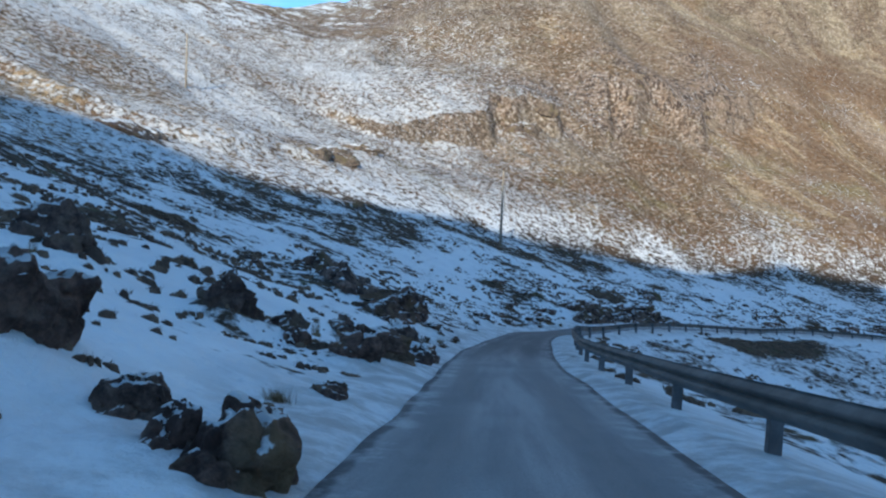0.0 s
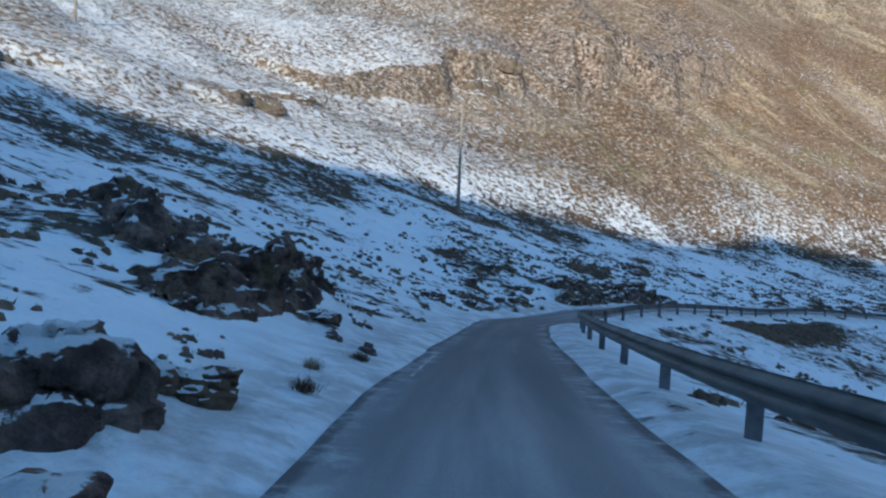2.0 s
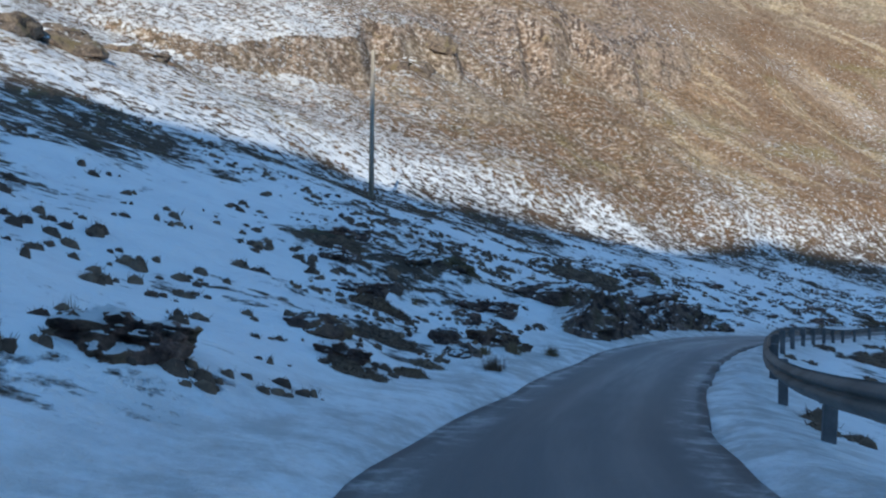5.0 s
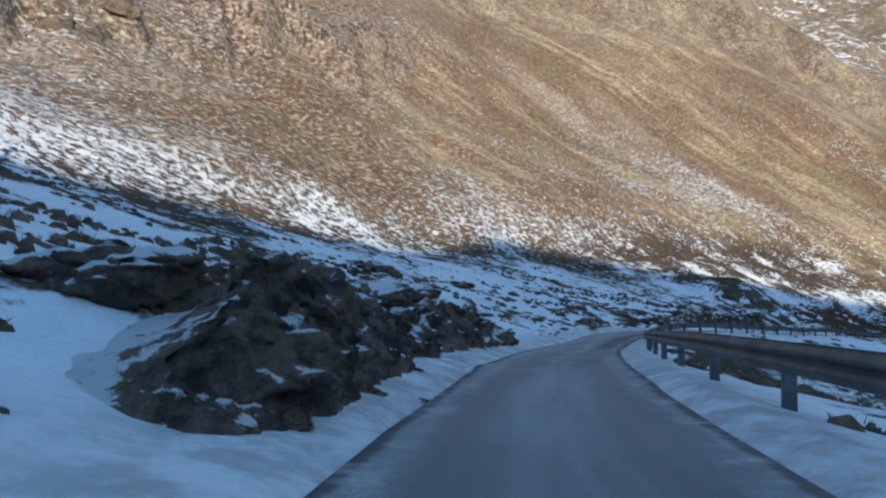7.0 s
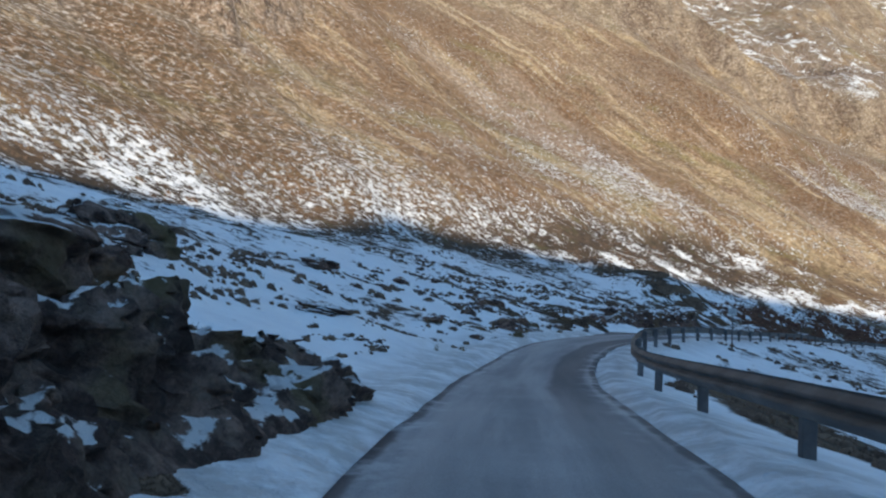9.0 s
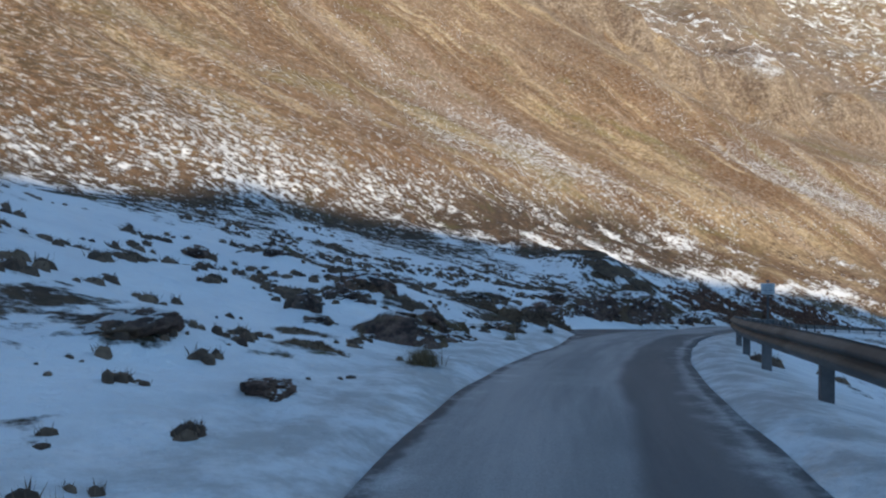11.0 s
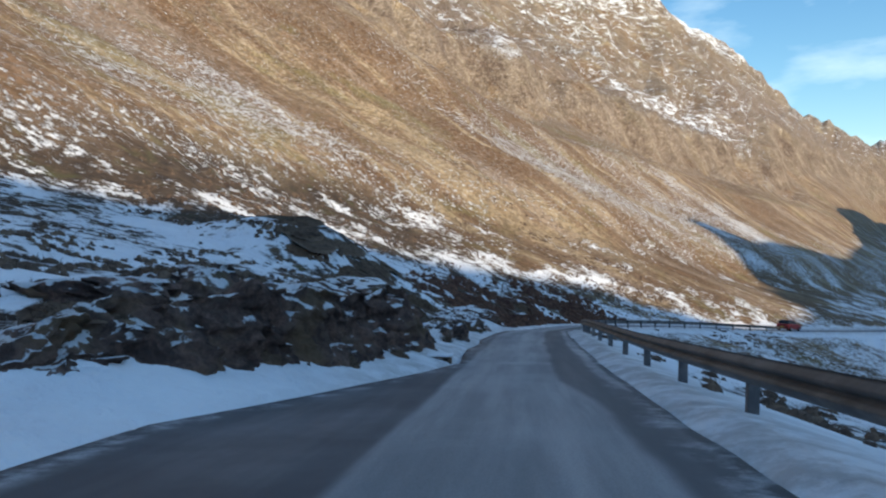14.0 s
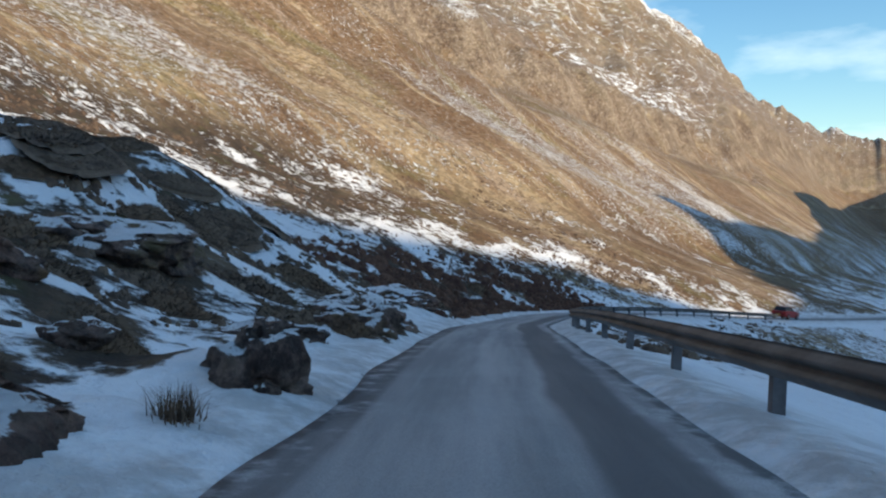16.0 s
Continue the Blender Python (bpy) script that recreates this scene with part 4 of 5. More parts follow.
def rock_face(rows, material, label, seed):
    """A broken, overhung face of rock along the road, its top bedded in the bank behind."""
    ss, dd, hh = np.array(rows, float).T
    steps = np.arange(ss[0], ss[-1] + 0.01, 0.06)
    up = np.r_[-0.25, np.linspace(0, 1, 23), np.ones(7)]
    back = np.r_[-0.05, np.linspace(0, 0.72, 23), 0.84, 1.0, 1.2, 1.45, 1.75, 2.15, 2.6]
    soft = np.r_[np.ones(24), 0.95, 0.85, 0.7, 0.5, 0.3, 0.12, 0.0]
    verts, faces, n = [], [], len(up)
    d0 = np.interp(steps, ss, dd)
    h = np.interp(steps, ss, hh) * (1 + 0.3 * fbm(steps, steps * 0 + seed * 1.7, 1.3, 4, seed))
    i = np.clip(((steps - REACH[0]) / 0.5), 0, len(LINE) - 2)
    mid = np.stack([np.interp(i, np.arange(len(LINE)), LINE[:, k]) for k in (0, 1)], -1)
    head = np.stack([np.interp(i, np.arange(len(LINE)), HEAD[:, k]) for k in (0, 1)], -1)
    left = np.stack([-head[:, 1], head[:, 0]], -1)
    plan = mid[:, None] + left[:, None] * (d0[:, None] + back[None])[..., None]
    beds = ground(plan[..., 0], plan[..., 1])
    low = beds[:, 1:2]
    high = (low + up[None] * h[:, None]) * soft[None] + (beds - 0.12) * (1 - soft[None])
    ends = smooth(0, 1.1, steps - ss[0]) * smooth(0, 1.1, ss[-1] - steps)
    high = high * ends[:, None] + (beds - 0.22) * (1 - ends[:, None])
    high[:, 0] = beds[:, 0] - 0.40
    for i in range(len(steps)):
        aside = Vector((left[i, 0], left[i, 1], 0))
        for k in range(n):
            u, keep = up[k], soft[k] * ends[i]
            q = Vector((plan[i, k, 0], plan[i, k, 1], high[i, k]))
            v = q * 0.9 + Vector((seed, 0, 0))
            spots = noise.voronoi(Vector((q.x * 1.5, q.y * 1.5, q.z * 0.8)) + Vector((seed, 3, 1)))
            push = 0.34 * noise.fractal(v, 0.65, 2.1, 7) + 0.17 * noise.noise(spots[1][0] * 5.3) - 0.09 * max(0.0, 1 - (spots[0][1] - spots[0][0]) / 0.2)
            small = noise.voronoi(Vector((q.x * 3.4, q.y * 3.4, q.z * 2.3)) + Vector((1, seed, 4)))
            push += 0.13 * noise.noise(small[1][0] * 4.1) - 0.07 * max(0.0, 1 - (small[0][1] - small[0][0]) / 0.22)
            bed = q.z * 3.1 + 0.5 * q.x * 0.35 + 0.9 * noise.noise(q * 0.8)
            push += 0.09 * (bed - math.floor(bed)) ** 2
            q += aside * (push * (0.35 + 0.65 * min(max(u, 0) * 3, 1)) * max(keep, 0.1) + 0.06)
            q.z += keep * (0.16 * noise.fractal(q * 1.7, 0.8, 2.1, 4) if u > 0.3 else 0.0)
            verts.append(q)
    for i in range(len(steps) - 1):
        faces += [(i * n + k, (i + 1) * n + k, (i + 1) * n + k + 1, i * n + k + 1) for k in range(n - 1)]
    return tagged(new("rock_outcrop", mesh_of("rock_outcrop", verts, faces, material)), label, "rock")


rock_face(FIRST_FACE, RED_ROCK, "dark brown rock wall with upright clefts in the snowy bank", 2)
rock_face(BANK_FACE, ROCK, "dark broken rock face beside the road with snowy ledges", 4)
rock_face(OPEN_FACE, RED_ROCK, "low brown rock face half buried in the snowy verge", 6)
rock_face(CUT_FACE, RED_ROCK, "dark rusty rock face of a roadside cutting hung with dead grass", 9)
CUT_EDGE = [(s, float(np.interp(s, *np.array(rows, float).T[:2]))) for rows in (FIRST_FACE, BANK_FACE, CUT_FACE) for s in np.arange(rows[1][0], rows[-2][0], 0.5)]


def faced(s, d):
    """Whether a place lies in one of the cut faces."""
    return any(rows[0][0] < s < rows[-1][0] and d < np.interp(s, *np.array(rows, float).T[:2]) + 1.9 for rows in (FIRST_FACE, BANK_FACE, CUT_FACE))


for k, (s, d, w, h) in enumerate(FIRST_BANK):
    if not faced(s, d):
        outcrop(k if k % 5 else 5 + k % 3, s, d, w, h, random.uniform(-25, 25))
for k, (s, d, w, h) in enumerate(SECOND_BANK):
    if not faced(s, d):
        outcrop(k if k % 3 else 5 + k % 3, s, d, w, h, random.uniform(-20, 20))
for k, (s, d, w, h) in enumerate(CUTTING):
    if not faced(s, d):
        outcrop(5 + k % 3 if k % 2 else k, s, d, w, 0.8 * h, random.uniform(-15, 15), 0.75, "dark rusty rock face of a roadside cutting with snowy ledges")
for k, (s, d, w, h) in enumerate(CRAGS):
    outcrop(k % 5, s, d, w, h, random.uniform(-30, 30), label="brown weathered crag standing out of the hillside")
for k, (s, d, w, h) in enumerate(OPEN_SLOPE):
    outcrop(k if k % 3 else 6, s, d, w, 0.65 * h, random.uniform(-40, 40), label="low dark boulder half buried in the snowy slope")
settle(WAITING, 0.6)


# ---- heather and grass ----
def clumps(name, places, sizes, heights, material, blades=8, seed=1, stiff=1.0):
    """One mesh of many low, ragged clumps: a lumpy dome with blades sticking out of each."""
    rng = np.random.default_rng(seed)
    n, ring = len(places), 7
    a = np.linspace(0, 2 * math.pi, ring, endpoint=False)[None] + rng.uniform(0, 6.28, (n, 1))
    r0, r1 = sizes[:, None] * rng.uniform(0.75, 1.35, (n, ring)), sizes[:, None] * rng.uniform(0.40, 0.80, (n, ring))
    turn, flat = rng.uniform(0, 3.14, n)[:, None], rng.uniform(0.35, 0.9, n)[:, None]

    def spot(ang, rad, up):
        x, y = rad * np.cos(ang), rad * np.sin(ang) * flat
        return np.stack([x * np.cos(turn) - y * np.sin(turn), x * np.sin(turn) + y * np.cos(turn), up], -1)

    base = spot(a, r0, np.full((n, ring), -0.12) - sizes[:, None] * 0.25)
    mid = spot(a + 0.4, r1, heights[:, None] * rng.uniform(0.25, 0.7, (n, ring)))
    top = spot(a[:, :1], sizes[:, None] * 0.15, heights[:, None] * rng.uniform(0.85, 1.05, (n, 1)))
    ab = rng.uniform(0, 6.28, (n, blades))
    rb = sizes[:, None] * rng.uniform(0.2, 0.8, (n, blades))
    foot1 = spot(ab, rb, heights[:, None] * rng.uniform(0.1, 0.6, (n, blades)))
    foot2 = spot(ab + 0.12, rb, heights[:, None] * rng.uniform(0.1, 0.6, (n, blades)))
    tip = spot(ab + rng.uniform(-0.3, 0.5, ab.shape), rb * rng.uniform(0.9, 1.6, rb.shape), heights[:, None] * stiff * rng.uniform(0.9, 1.5, (n, blades)))
    verts = np.concatenate([base, mid, top, foot1, foot2, tip], 1) + places[:, None, :]
    tri, j = [], 2 * ring
    for k in range(ring):
        m = (k + 1) % ring
        tri += [(k, m, ring + k), (m, ring + m, ring + k), (ring + k, ring + m, j)]
    for k in range(blades):
        tri.append((j + 1 + k, j + 1 + blades + k, j + 1 + 2 * blades + k))
    tri = np.array(tri)[None] + (np.arange(n) * verts.shape[1])[:, None, None]
    me = bpy.data.meshes.new(name)
    me.vertices.add(verts.shape[0] * verts.shape[1])
    me.vertices.foreach_set("co", verts.reshape(-1).astype(np.float32))
    me.loops.add(tri.size)
    me.loops.foreach_set("vertex_index", tri.reshape(-1).astype(np.int32))
    me.polygons.add(tri.size // 3)
    me.polygons.foreach_set("loop_start", np.arange(0, tri.size, 3, dtype=np.int32))
    me.polygons.foreach_set("use_smooth", np.ones(tri.size // 3, bool))
    me.update(calc_edges=True)
    me.materials.append(material)
    return me


def strew(seed, count, s_range, d_range, sift):
    """Random places beside the road, kept where sift(s, d, x, y) is above chance."""
    rng = np.random.default_rng(seed)
    s, d = rng.uniform(*s_range, count), rng.uniform(*d_range, count)
    i = np.clip(((s - REACH[0]) / 0.5).astype(int), 0, len(LINE) - 1)
    x, y = LINE[i, 0] - HEAD[i, 1] * d, LINE[i, 1] + HEAD[i, 0] * d
    keep = rng.uniform(0, 1, count) < sift(s, d, x, y)
    x, y, s, d = x[keep], y[keep], s[keep], d[keep]
    return np.stack([x, y, ground(x, y)], -1), s, d, rng


def heather_odds(s, d, x, y):
    odds = smooth(-0.25, 0.55, fbm(x, y, 5.0, 3, 61)) * smooth(2.6, 7.0, d - lay_by(s)) * (0.35 + 0.65 * smooth(6, 14, d)) * smooth(38, 26, d)
    return odds * (1 - 0.6 * smooth(9, 18, d)) * (1 + 0.25 * smooth(125, 155, s)) + 0.40 * smooth(2.0, 3.4, d - lay_by(s)) * smooth(16, 10, d)


def patches(at, s, rng, most, spread, small, large):
    """Each place grown into a ragged patch of clumps, longer along the slope than up it."""
    n = rng.integers(2, most, len(at))
    k = np.repeat(np.arange(len(at)), n)
    i = np.clip(((s - REACH[0]) / 0.5).astype(int), 0, len(LINE) - 1)[k]
    long, short = rng.normal(0, 1, len(k)) * np.repeat(spread, n), rng.normal(0, 0.45, len(k)) * np.repeat(spread, n)
    x = at[k, 0] + HEAD[i, 0] * long - HEAD[i, 1] * short
    y = at[k, 1] + HEAD[i, 1] * long + HEAD[i, 0] * short
    size = rng.uniform(small, large, len(k))
    return np.stack([x, y, ground(x, y)], -1), size


at, s, d, rng = strew(5, 13000, (-8, 235), (2.3, 38), heather_odds)
at, size = patches(at, s, rng, 10, rng.uniform(0.15, 0.55, len(at)) * (0.7 + 0.6 * smooth(4, 14, d)), 0.07, 0.26)
s2, d2, _ = along(at[:, 0], at[:, 1])
keep = d2 - lay_by(s2) > 2.1
at, size = at[keep], size[keep] * (0.6 + 0.4 * smooth(4.0, 8.0, d2[keep]))
tagged(new("heather", clumps("heather", at, size, size * rng.uniform(0.35, 0.75, len(at)), HEATHER, 16)), "dark heather clumps sticking out of the snow", "heather", kind="stuff")
at, s, d, rng = strew(6, 6500, (-8, 240), (-38, -2.7), lambda s, d, x, y: smooth(-0.2, 0.6, fbm(x, y, 4.0, 3, 63)) + 0.7 * smooth(74, 82, s) * smooth(110, 100, s) * smooth(3.4, 4.6, -d) * smooth(9.5, 6.5, -d))
at, size = patches(at, s, rng, 8, rng.uniform(0.2, 0.5, len(at)), 0.08, 0.28)
at, size = at[along(at[:, 0], at[:, 1])[1] < -2.65], size[along(at[:, 0], at[:, 1])[1] < -2.65]
tagged(new("heather", clumps("heather", at, size, size * rng.uniform(0.35, 0.75, len(at)), HEATHER, 14, 2)), "dark heather clumps in the snowy hollow below the barrier", "heather", kind="stuff")
at, s, d, rng = strew(8, 5200, (172, 216), (2.4, 13), lambda s, d, x, y: smooth(172, 182, s) * smooth(216, 206, s) * smooth(13, 8, d) * smooth(-0.5, 0.2, fbm(x, y, 3.0, 3, 69)))
size = rng.uniform(0.15, 0.5, len(at))
tagged(new("bracken", clumps("bracken", at, size, size * rng.uniform(0.5, 0.9, len(at)), BRACKEN, 14, 4)), "dead rust-red bracken on the slope by the bend", "bracken", kind="stuff")
at, s, d, rng = strew(7, 1500, (-5, 175), (2.2, 9), lambda s, d, x, y: smooth(0.15, 0.7, fbm(x, y, 3.0, 2, 67)) * smooth(1.9, 2.6, d - lay_by(s)))
size = rng.uniform(0.08, 0.2, len(at))
tagged(new("grass", clumps("grass", at, size, size * rng.uniform(0.2, 0.4, len(at)), GRASS, 40, 3, 4.5)), "pale dead grass tufts at the road's edge", "grass", kind="stuff")


# larger bushes of heather on the rocks and the bank: along, left, width, height
def bush_mesh(seed, material):
    """A low ragged mat of heather about 1 m across: a lumpy mound bristling with fine twigs."""
    rng = np.random.default_rng(seed)
    rings, sides, twigs = 15, 46, 3800

    def height(x, y):
        r = np.hypot(x, y) / (0.5 * (1 + 0.34 * fbm(x, y, 0.45, 3, seed + 90)))
        return 0.34 * np.clip(1 - r ** 2, -1.6, 1) * (0.7 + 0.95 * fbm(x, y, 0.26, 3, seed)) + 0.085 * fbm(x, y, 0.10, 3, seed + 3)

    a = np.linspace(0, 2 * math.pi, sides, endpoint=False)
    r = np.linspace(0.03, 0.66, rings)
    x, y = (r[:, None] * np.cos(a)).ravel(), (r[:, None] * np.sin(a)).ravel()
    verts = [tuple(v) for v in np.stack([x, y, height(x, y)], -1)]
    faces = [tuple(range(sides))]
    for i in range(rings - 1):
        faces += [(i * sides + k, (i + 1) * sides + k, (i + 1) * sides + (k + 1) % sides, i * sides + (k + 1) % sides) for k in range(sides)]
    a, r = rng.uniform(0, 6.283, twigs), 0.56 * np.sqrt(rng.uniform(0, 1, twigs))
    x, y = r * np.cos(a), r * np.sin(a)
    z = height(x, y)
    lean, side = rng.normal(0, 0.03, (twigs, 2)), rng.uniform(0, 6.283, twigs)
    tall, wide = 0.012 + 0.085 * rng.uniform(0, 1, twigs) ** 2.5, rng.uniform(0.004, 0.011, twigs)
    for k in range(twigs):
        m, cx, cy = len(verts), math.cos(side[k]) * wide[k], math.sin(side[k]) * wide[k]
        verts += [(x[k] - cx, y[k] - cy, z[k] - 0.02), (x[k] + cx, y[k] + cy, z[k] - 0.02), (x[k] + x[k] * 0.08 + lean[k, 0], y[k] + y[k] * 0.08 + lean[k, 1], z[k] + tall[k])]
        faces.append((m, m + 1, m + 2))
    return mesh_of("heather_bush", verts, faces, material)


BUSHES = [bush_mesh(k, HEATHER) for k in range(2)] + [bush_mesh(9, BUSH)]


def bush(k, s, d, width, height, lift=None):
    p, h = beside(s, d)
    ob = tagged(new("heather_bush", BUSHES[k]), ("dark" if k < 2 else "rusty brown") + " heather bush on the snowy bank", "bush", "heather bushes on the bank")
    WAITING.append((ob, p, (-0.12 if faced(s, d) else 0.03 + 0.08 * height) if lift is None else -lift, pose(0, 0, 0, 0, 0, 37 * s) @ Matrix.Diagonal((width, width * 0.7, height * 1.35, 1))))
    return ob


for k, (s, d, w, h) in enumerate(BUSH_EARLY + BUSH_MIDDLE):
    bush(2 if k % 3 == 2 else k % 2, s, d, w, h)
for k, (s, d, w, h) in enumerate(KNOLLS):
    for j in range(10):
        bush((k + j) % 3, s + random.uniform(-0.75, 0.6) * w, d + random.uniform(-0.8, 0.35) * w, random.uniform(1.6, 3.2), random.uniform(0.3, 0.6))
for k, (s, d) in enumerate(CUT_EDGE[::3]):
    bush(k % 3, s + random.uniform(-0.5, 0.5), d + random.uniform(0.9, 1.8), random.uniform(0.7, 1.5), random.uniform(0.25, 0.5))
for k, (s, d) in enumerate(CUT_EDGE[1::4]):
    bush(k % 3, s + random.uniform(-0.6, 0.6), d + random.uniform(0.1, 0.3), random.uniform(0.35, 0.8), random.uniform(0.15, 0.35), 0.0)
for k, (s, d, w, h) in enumerate(BUSH_LATE):
    bush(2 if k % 3 == 0 else k % 2, s, d, w, h)

settle(WAITING, 0.7)


# ---- tall dead grass at the road's edge: along, left, width, height ----
def tuft_mesh(seed):
    """A tuft about 1 m across and 1 m high: fine blades that arch outwards from one root."""
    rng = np.random.default_rng(seed)
    verts, faces = [], []
    for k in range(230):
        a, lean, tall, wide = rng.uniform(0, 6.283), abs(rng.normal(0, 0.24)), rng.uniform(0.45, 1.0), rng.uniform(0.006, 0.013)
        root = rng.normal(0, 0.13, 2)
        m = len(verts)
        for j, u in enumerate((0.0, 0.45, 0.8, 1.0)):
            out, w = lean * u ** 1.8 * 1.6, wide * (1 - u)
            x, y, z = root[0] + math.cos(a) * out, root[1] + math.sin(a) * out, tall * (u - 0.22 * u * u * lean * 3) - 0.05
            verts += [(x - math.sin(a) * w, y + math.cos(a) * w, z), (x + math.sin(a) * w, y - math.cos(a) * w, z)]
            if j:
                faces.append((m + 2 * j - 2, m + 2 * j - 1, m + 2 * j + 1, m + 2 * j))
    return mesh_of("grass_tuft", verts, faces, GRASS if seed % 2 else BUSH)


TUFTS = [tuft_mesh(k) for k in (3, 4)]
for k, (s, d, w, h) in enumerate([(106.4, 2.15, 0.75, 0.42), (106.9, 2.3, 0.55, 0.36), (59.0, 2.5, 0.6, 0.42), (56.6, 2.2, 0.6, 0.45), (58.2, 2.9, 0.5, 0.36), (24.6, 2.0, 0.5, 0.3), (26.2, 2.3, 0.4, 0.28), (28.2, 2.05, 0.5, 0.3),
                                  (60.2, 2.0, 0.5, 0.45), (118.2, 2.5, 0.5, 0.32), (113.1, 2.3, 0.45, 0.3), (148.0, 2.6, 0.6, 0.45), (8.1, 2.6, 0.45, 0.3)]):
    p, h0 = beside(s, d)
    tuft = tagged(new("grass_tuft", TUFTS[k % 2]), ("straw-coloured" if k % 2 == 0 else "brown") + " tuft of dead grass in the roadside snow", "grass", "tufts of dead grass")
    tuft.matrix_basis = Matrix.Translation((p.x, p.y, float(ground(p.x, p.y)))) @ pose(0, 0, 0, 0, 0, 71 * k) @ Matrix.Diagonal((w, w, 0.75 * h, 1))


# ---- poles on the hillside ----
def tube(rows, sides=10):
    """Rings (height, radius) joined into a closed turned shape."""
    verts, faces = [], []
    for z, r in rows:
        verts += [(r * math.cos(2 * math.pi * k / sides), r * math.sin(2 * math.pi * k / sides), z) for k in range(sides)]
    for i in range(len(rows) - 1):
        for k in range(sides):
            m = (k + 1) % sides
            faces.append((i * sides + k, i * sides + m, (i + 1) * sides + m, (i + 1) * sides + k))
    faces += [tuple(range(sides))[::-1], tuple(range((len(rows) - 1) * sides, len(rows) * sides))]
    return verts, faces


def utility_pole(x, y, height):
    base = tagged(new("utility_pole"), "tall weathered grey wooden utility pole on the hillside", "pole", "poles on the hillside")
    base.location = (x, y, float(ground(x, y)) - 0.4)
    part("shaft", mesh_of("shaft", *tube([(0, 0.17), (height * 0.5, 0.145), (height + 0.35, 0.115), (height + 0.4, 0.06)]), WOOD), base)
    bm = bmesh.new()
    box_bm(bm, (0.10, 0.12, 0.34), (0, 0.14, height - 0.35), 0.02)
    part("insulator_bracket", bm_mesh("insulator_bracket", bm, POST), base)
    return base


utility_pole(6.7, 91.0, 9.0)
utility_pole(-37.0, 110.0, 7.6)


# ---- the sign behind the barrier ----
def plain(name, color, rough=0.5, metal=0.0):
    n = Nodes(name)
    return n.finish(n.mix(n.step(n.noise(7.0, detail=5), 0.35, 0.7), color, tuple(0.82 * c for c in color)), rough, metal, 0.4)


def road_sign(x, y, top):
    z = float(ground(x, y))
    base = tagged(new("road_sign"), "small pale rectangular notice board on a dark post", "sign")
    base.matrix_basis = Matrix.Translation((x, y, z)) @ pose(0, 0, 0, 0, 0, -66)
    high = top - z
    bm = bmesh.new()
    box_bm(bm, (0.075, 0.075, high + 0.3), (0, 0, high / 2 - 0.15), 0.008)
    part("post", bm_mesh("post", bm, POST), base)
    bm = bmesh.new()
    box_bm(bm, (0.47, 0.03, 0.40), (0, -0.055, high - 0.22), 0.012)
    board = part("board", bm_mesh("board", bm, plain("pale_board", (0.55, 0.60, 0.62))), base, None, "pale blue-grey board")
    ink = plain("faded_ink", (0.22, 0.26, 0.30))
    for k, (w, up) in enumerate(((0.33, -0.11), (0.28, -0.19), (0.35, -0.27), (0.21, -0.34))):
        bm = bmesh.new()
        box_bm(bm, (w, 0.004, 0.03), (0, -0.074, high + up), 0.0)
        part("text_bar", bm_mesh("text_bar", bm, ink), board)
    bm = bmesh.new()
    box_bm(bm, (0.11, 0.09, 0.07), (0, 0, high + 0.06), 0.015)
    part("cap", bm_mesh("cap", bm, POST), base)
    return base


road_sign(60.6, 100.0, -11.95)


# ---- the drain inlet in the snowy verge ----
def drain_inlet(s, d):
    p, h = beside(s, d)
    base = tagged(new("drain_inlet"), "dark stone drain inlet under a slab capped with snow", "drain")
    base.matrix_basis = Matrix.Translation((p.x, p.y, float(ground(p.x, p.y)) + 0.02)) @ pose(0, 0, -0.10, 0, 0, h - 90) @ Matrix.Scale(0.52, 4)
    dark = plain("wet_stone", (0.035, 0.036, 0.04), 0.6)
    for x in (-0.42, 0.42):
        bm = bmesh.new()
        box_bm(bm, (0.14, 0.5, 0.34), (x, 0, 0.02), 0.02)
        part("side_stone", bm_mesh("side_stone", bm, ROCK), base)
    bm = bmesh.new()
    box_bm(bm, (0.72, 0.04, 0.30), (0, 0.18, 0.0), 0.0)
    part("recess", bm_mesh("recess", bm, dark), base)
    bm = bmesh.new()
    box_bm(bm, (1.05, 0.56, 0.09), (0, 0.02, 0.225), 0.03)
    slab = part("slab", bm_mesh("slab", bm, ROCK), base)
    bm = bmesh.new()
    box_bm(bm, (1.12, 0.60, 0.10), (0, 0.03, 0.31), 0.045)
    part("snow_cap", bm_mesh("snow_cap", bm, plain("snow_cap", SNOW, 0.8), True), slab, None, "thick cap of snow")
    return base


drain_inlet(141.5, 2.05)


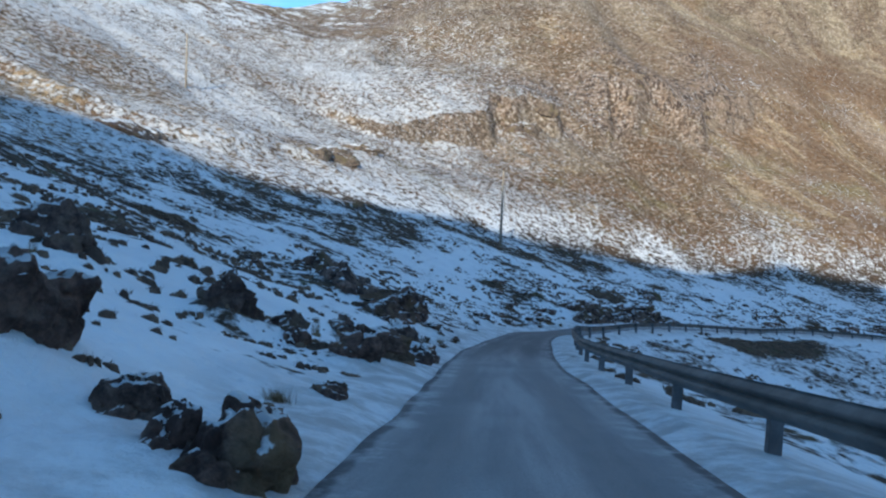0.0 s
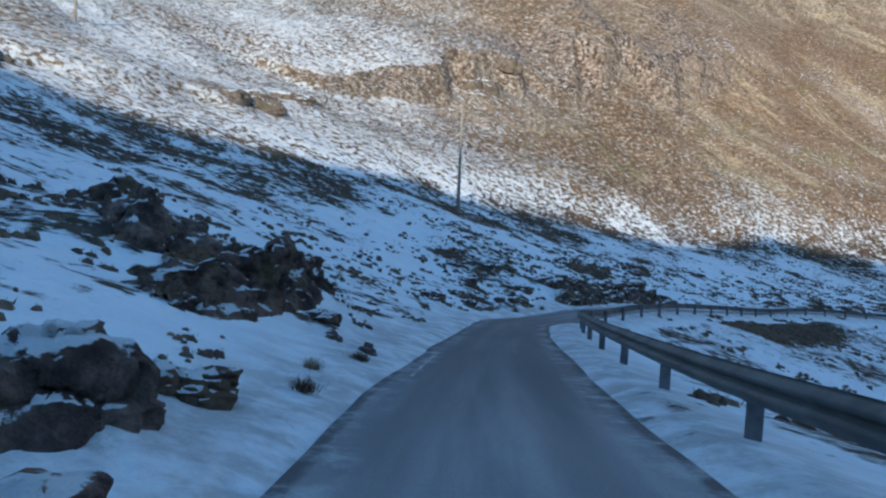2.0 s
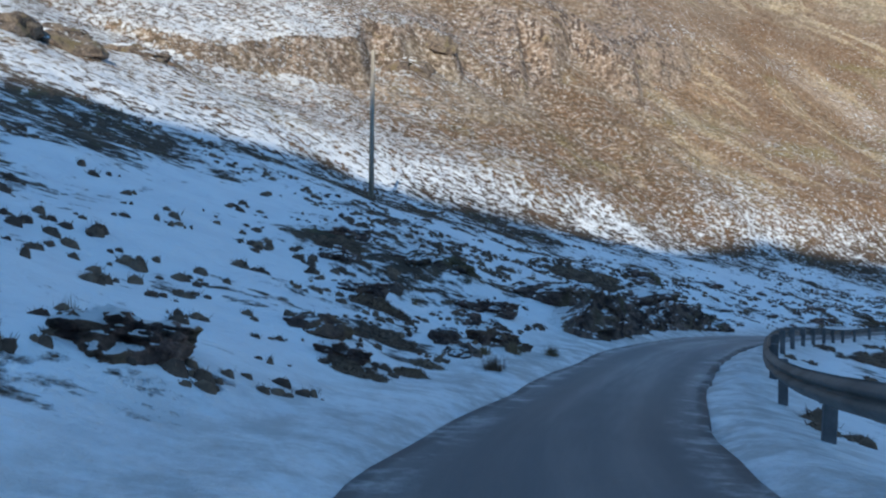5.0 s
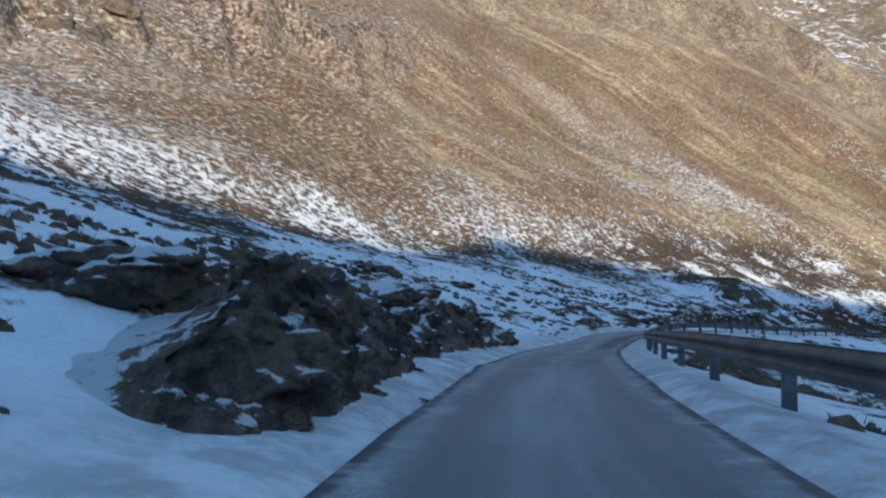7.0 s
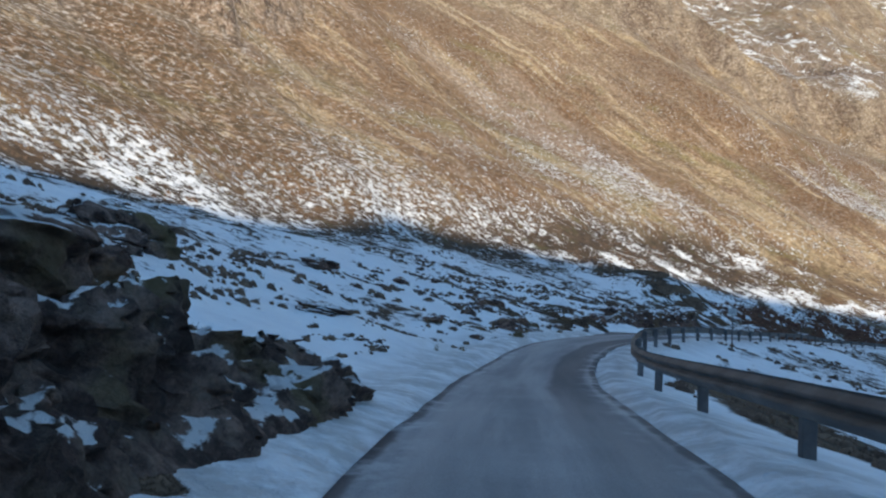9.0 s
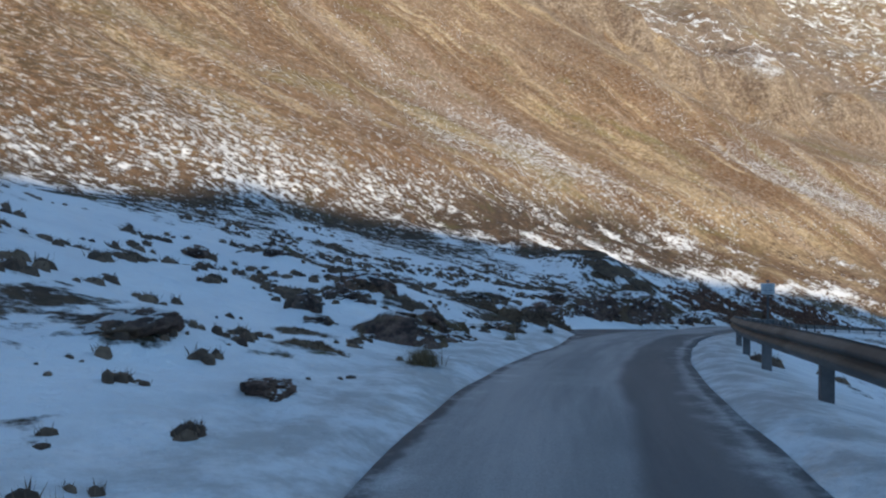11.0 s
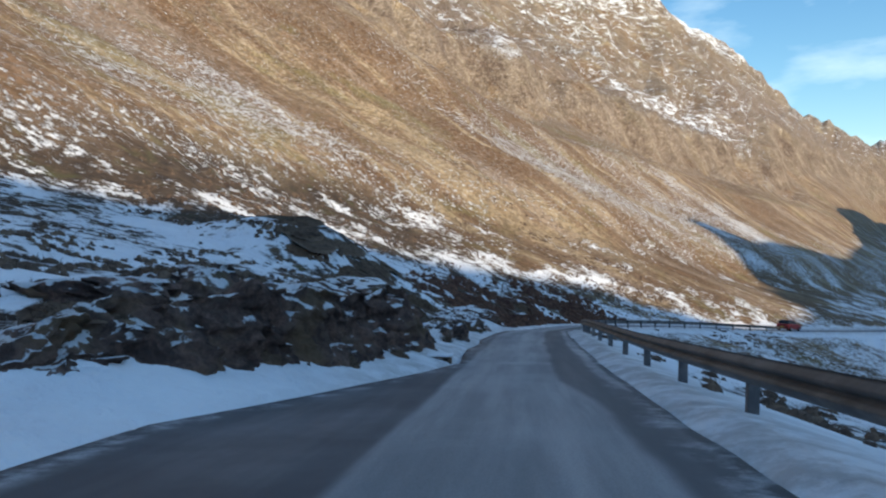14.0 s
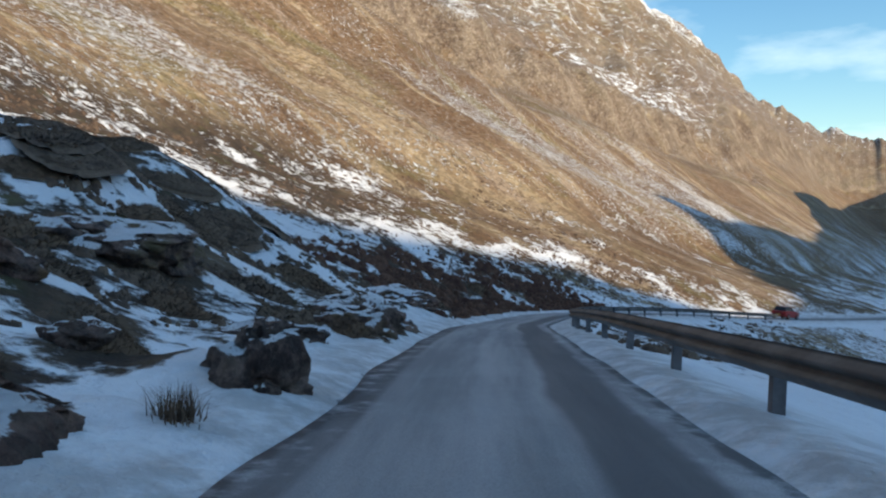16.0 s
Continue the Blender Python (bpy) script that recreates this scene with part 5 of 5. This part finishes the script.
# ---- the car on the far stretch of the road ----
def small_car(s, d):
    p, h = beside(s, d)
    base = tagged(new("car"), "small dark red hatchback on the far stretch of road", "car")
    base.matrix_basis = Matrix.Translation((p.x, p.y, p.z + 0.01)) @ pose(0, 0, 0, 0, math.degrees(math.atan(0.11)), h)
    paint, glass = plain("dark_red_paint", (0.20, 0.018, 0.02), 0.3), plain("dark_glass", (0.02, 0.022, 0.025), 0.1)
    rubber, rim = plain("tyre_rubber", (0.02, 0.02, 0.02), 0.8), plain("wheel_rim", (0.35, 0.35, 0.36), 0.35, 0.8)

    def shell(name, outline, half, top_half, material, label=""):
        """A side outline (x, z) swept across the car, narrower towards its top."""
        n = len(outline)
        zs = [z for x, z in outline]
        low, high = min(zs), max(zs)
        verts = []
        for side in (-1, 1):
            for x, z in outline:
                verts.append((x, side * (half + (top_half - half) * (z - low) / (high - low)), z))
        faces = [tuple(range(n)), tuple(range(2 * n - 1, n - 1, -1))]
        faces += [(k, k + n, (k + 1) % n + n, (k + 1) % n) for k in range(n)]
        ob = part(name, mesh_of(name, verts, faces, material, False), base, None, label)
        bevel = ob.modifiers.new("round", "BEVEL")
        bevel.width, bevel.segments = 0.05, 2
        return ob

    shell("body", [(-1.95, 0.30), (-1.98, 0.62), (-1.90, 0.92), (0.95, 0.95), (1.75, 0.82), (1.95, 0.60), (1.92, 0.28), (1.4, 0.22), (-1.5, 0.22)], 0.84, 0.80, paint)
    shell("cabin", [(-1.85, 0.93), (-1.45, 1.40), (-1.1, 1.46), (0.05, 1.44), (0.85, 0.95)], 0.76, 0.58, glass, "dark glass cabin")
    shell("roof", [(-1.5, 1.425), (-1.1, 1.475), (0.1, 1.46), (0.2, 1.40)], 0.60, 0.56, paint)
    for x in (-1.22, 1.25):
        for y in (-0.78, 0.78):
            v, f = tube([(-0.10, 0.24), (-0.09, 0.30), (0.09, 0.30), (0.10, 0.24)], 18)
            wheel = part("wheel", mesh_of("tyre", v, f, rubber), base, pose(x, y, 0.30, 90))
            v, f = tube([(-0.108, 0.19), (0.108, 0.19)], 14)
            part("rim", mesh_of("rim", v, f, rim), wheel)
    for y in (-0.62, 0.62):
        bm = bmesh.new()
        box_bm(bm, (0.06, 0.24, 0.16), (-1.96, y, 0.76), 0.02)
        part("tail_light", bm_mesh("tail_light", bm, plain("tail_light", (0.45, 0.02, 0.02), 0.3)), base)
        bm = bmesh.new()
        box_bm(bm, (0.08, 0.30, 0.13), (1.84, y * 0.95, 0.70), 0.02)
        part("headlight", bm_mesh("headlight", bm, plain("headlight", (0.7, 0.7, 0.72), 0.2)), base)
    bm = bmesh.new()
    box_bm(bm, (0.03, 0.50, 0.11), (-1.985, 0, 0.50), 0.008)
    part("number_plate", bm_mesh("number_plate", bm, plain("plate_yellow", (0.6, 0.5, 0.1))), base)
    return base


far = int(np.argmin(np.abs(LINE[:, 0] - 172) + (LINE[:, 1] < 50) * 1000))
small_car(float(REACH[far]), 0.1)
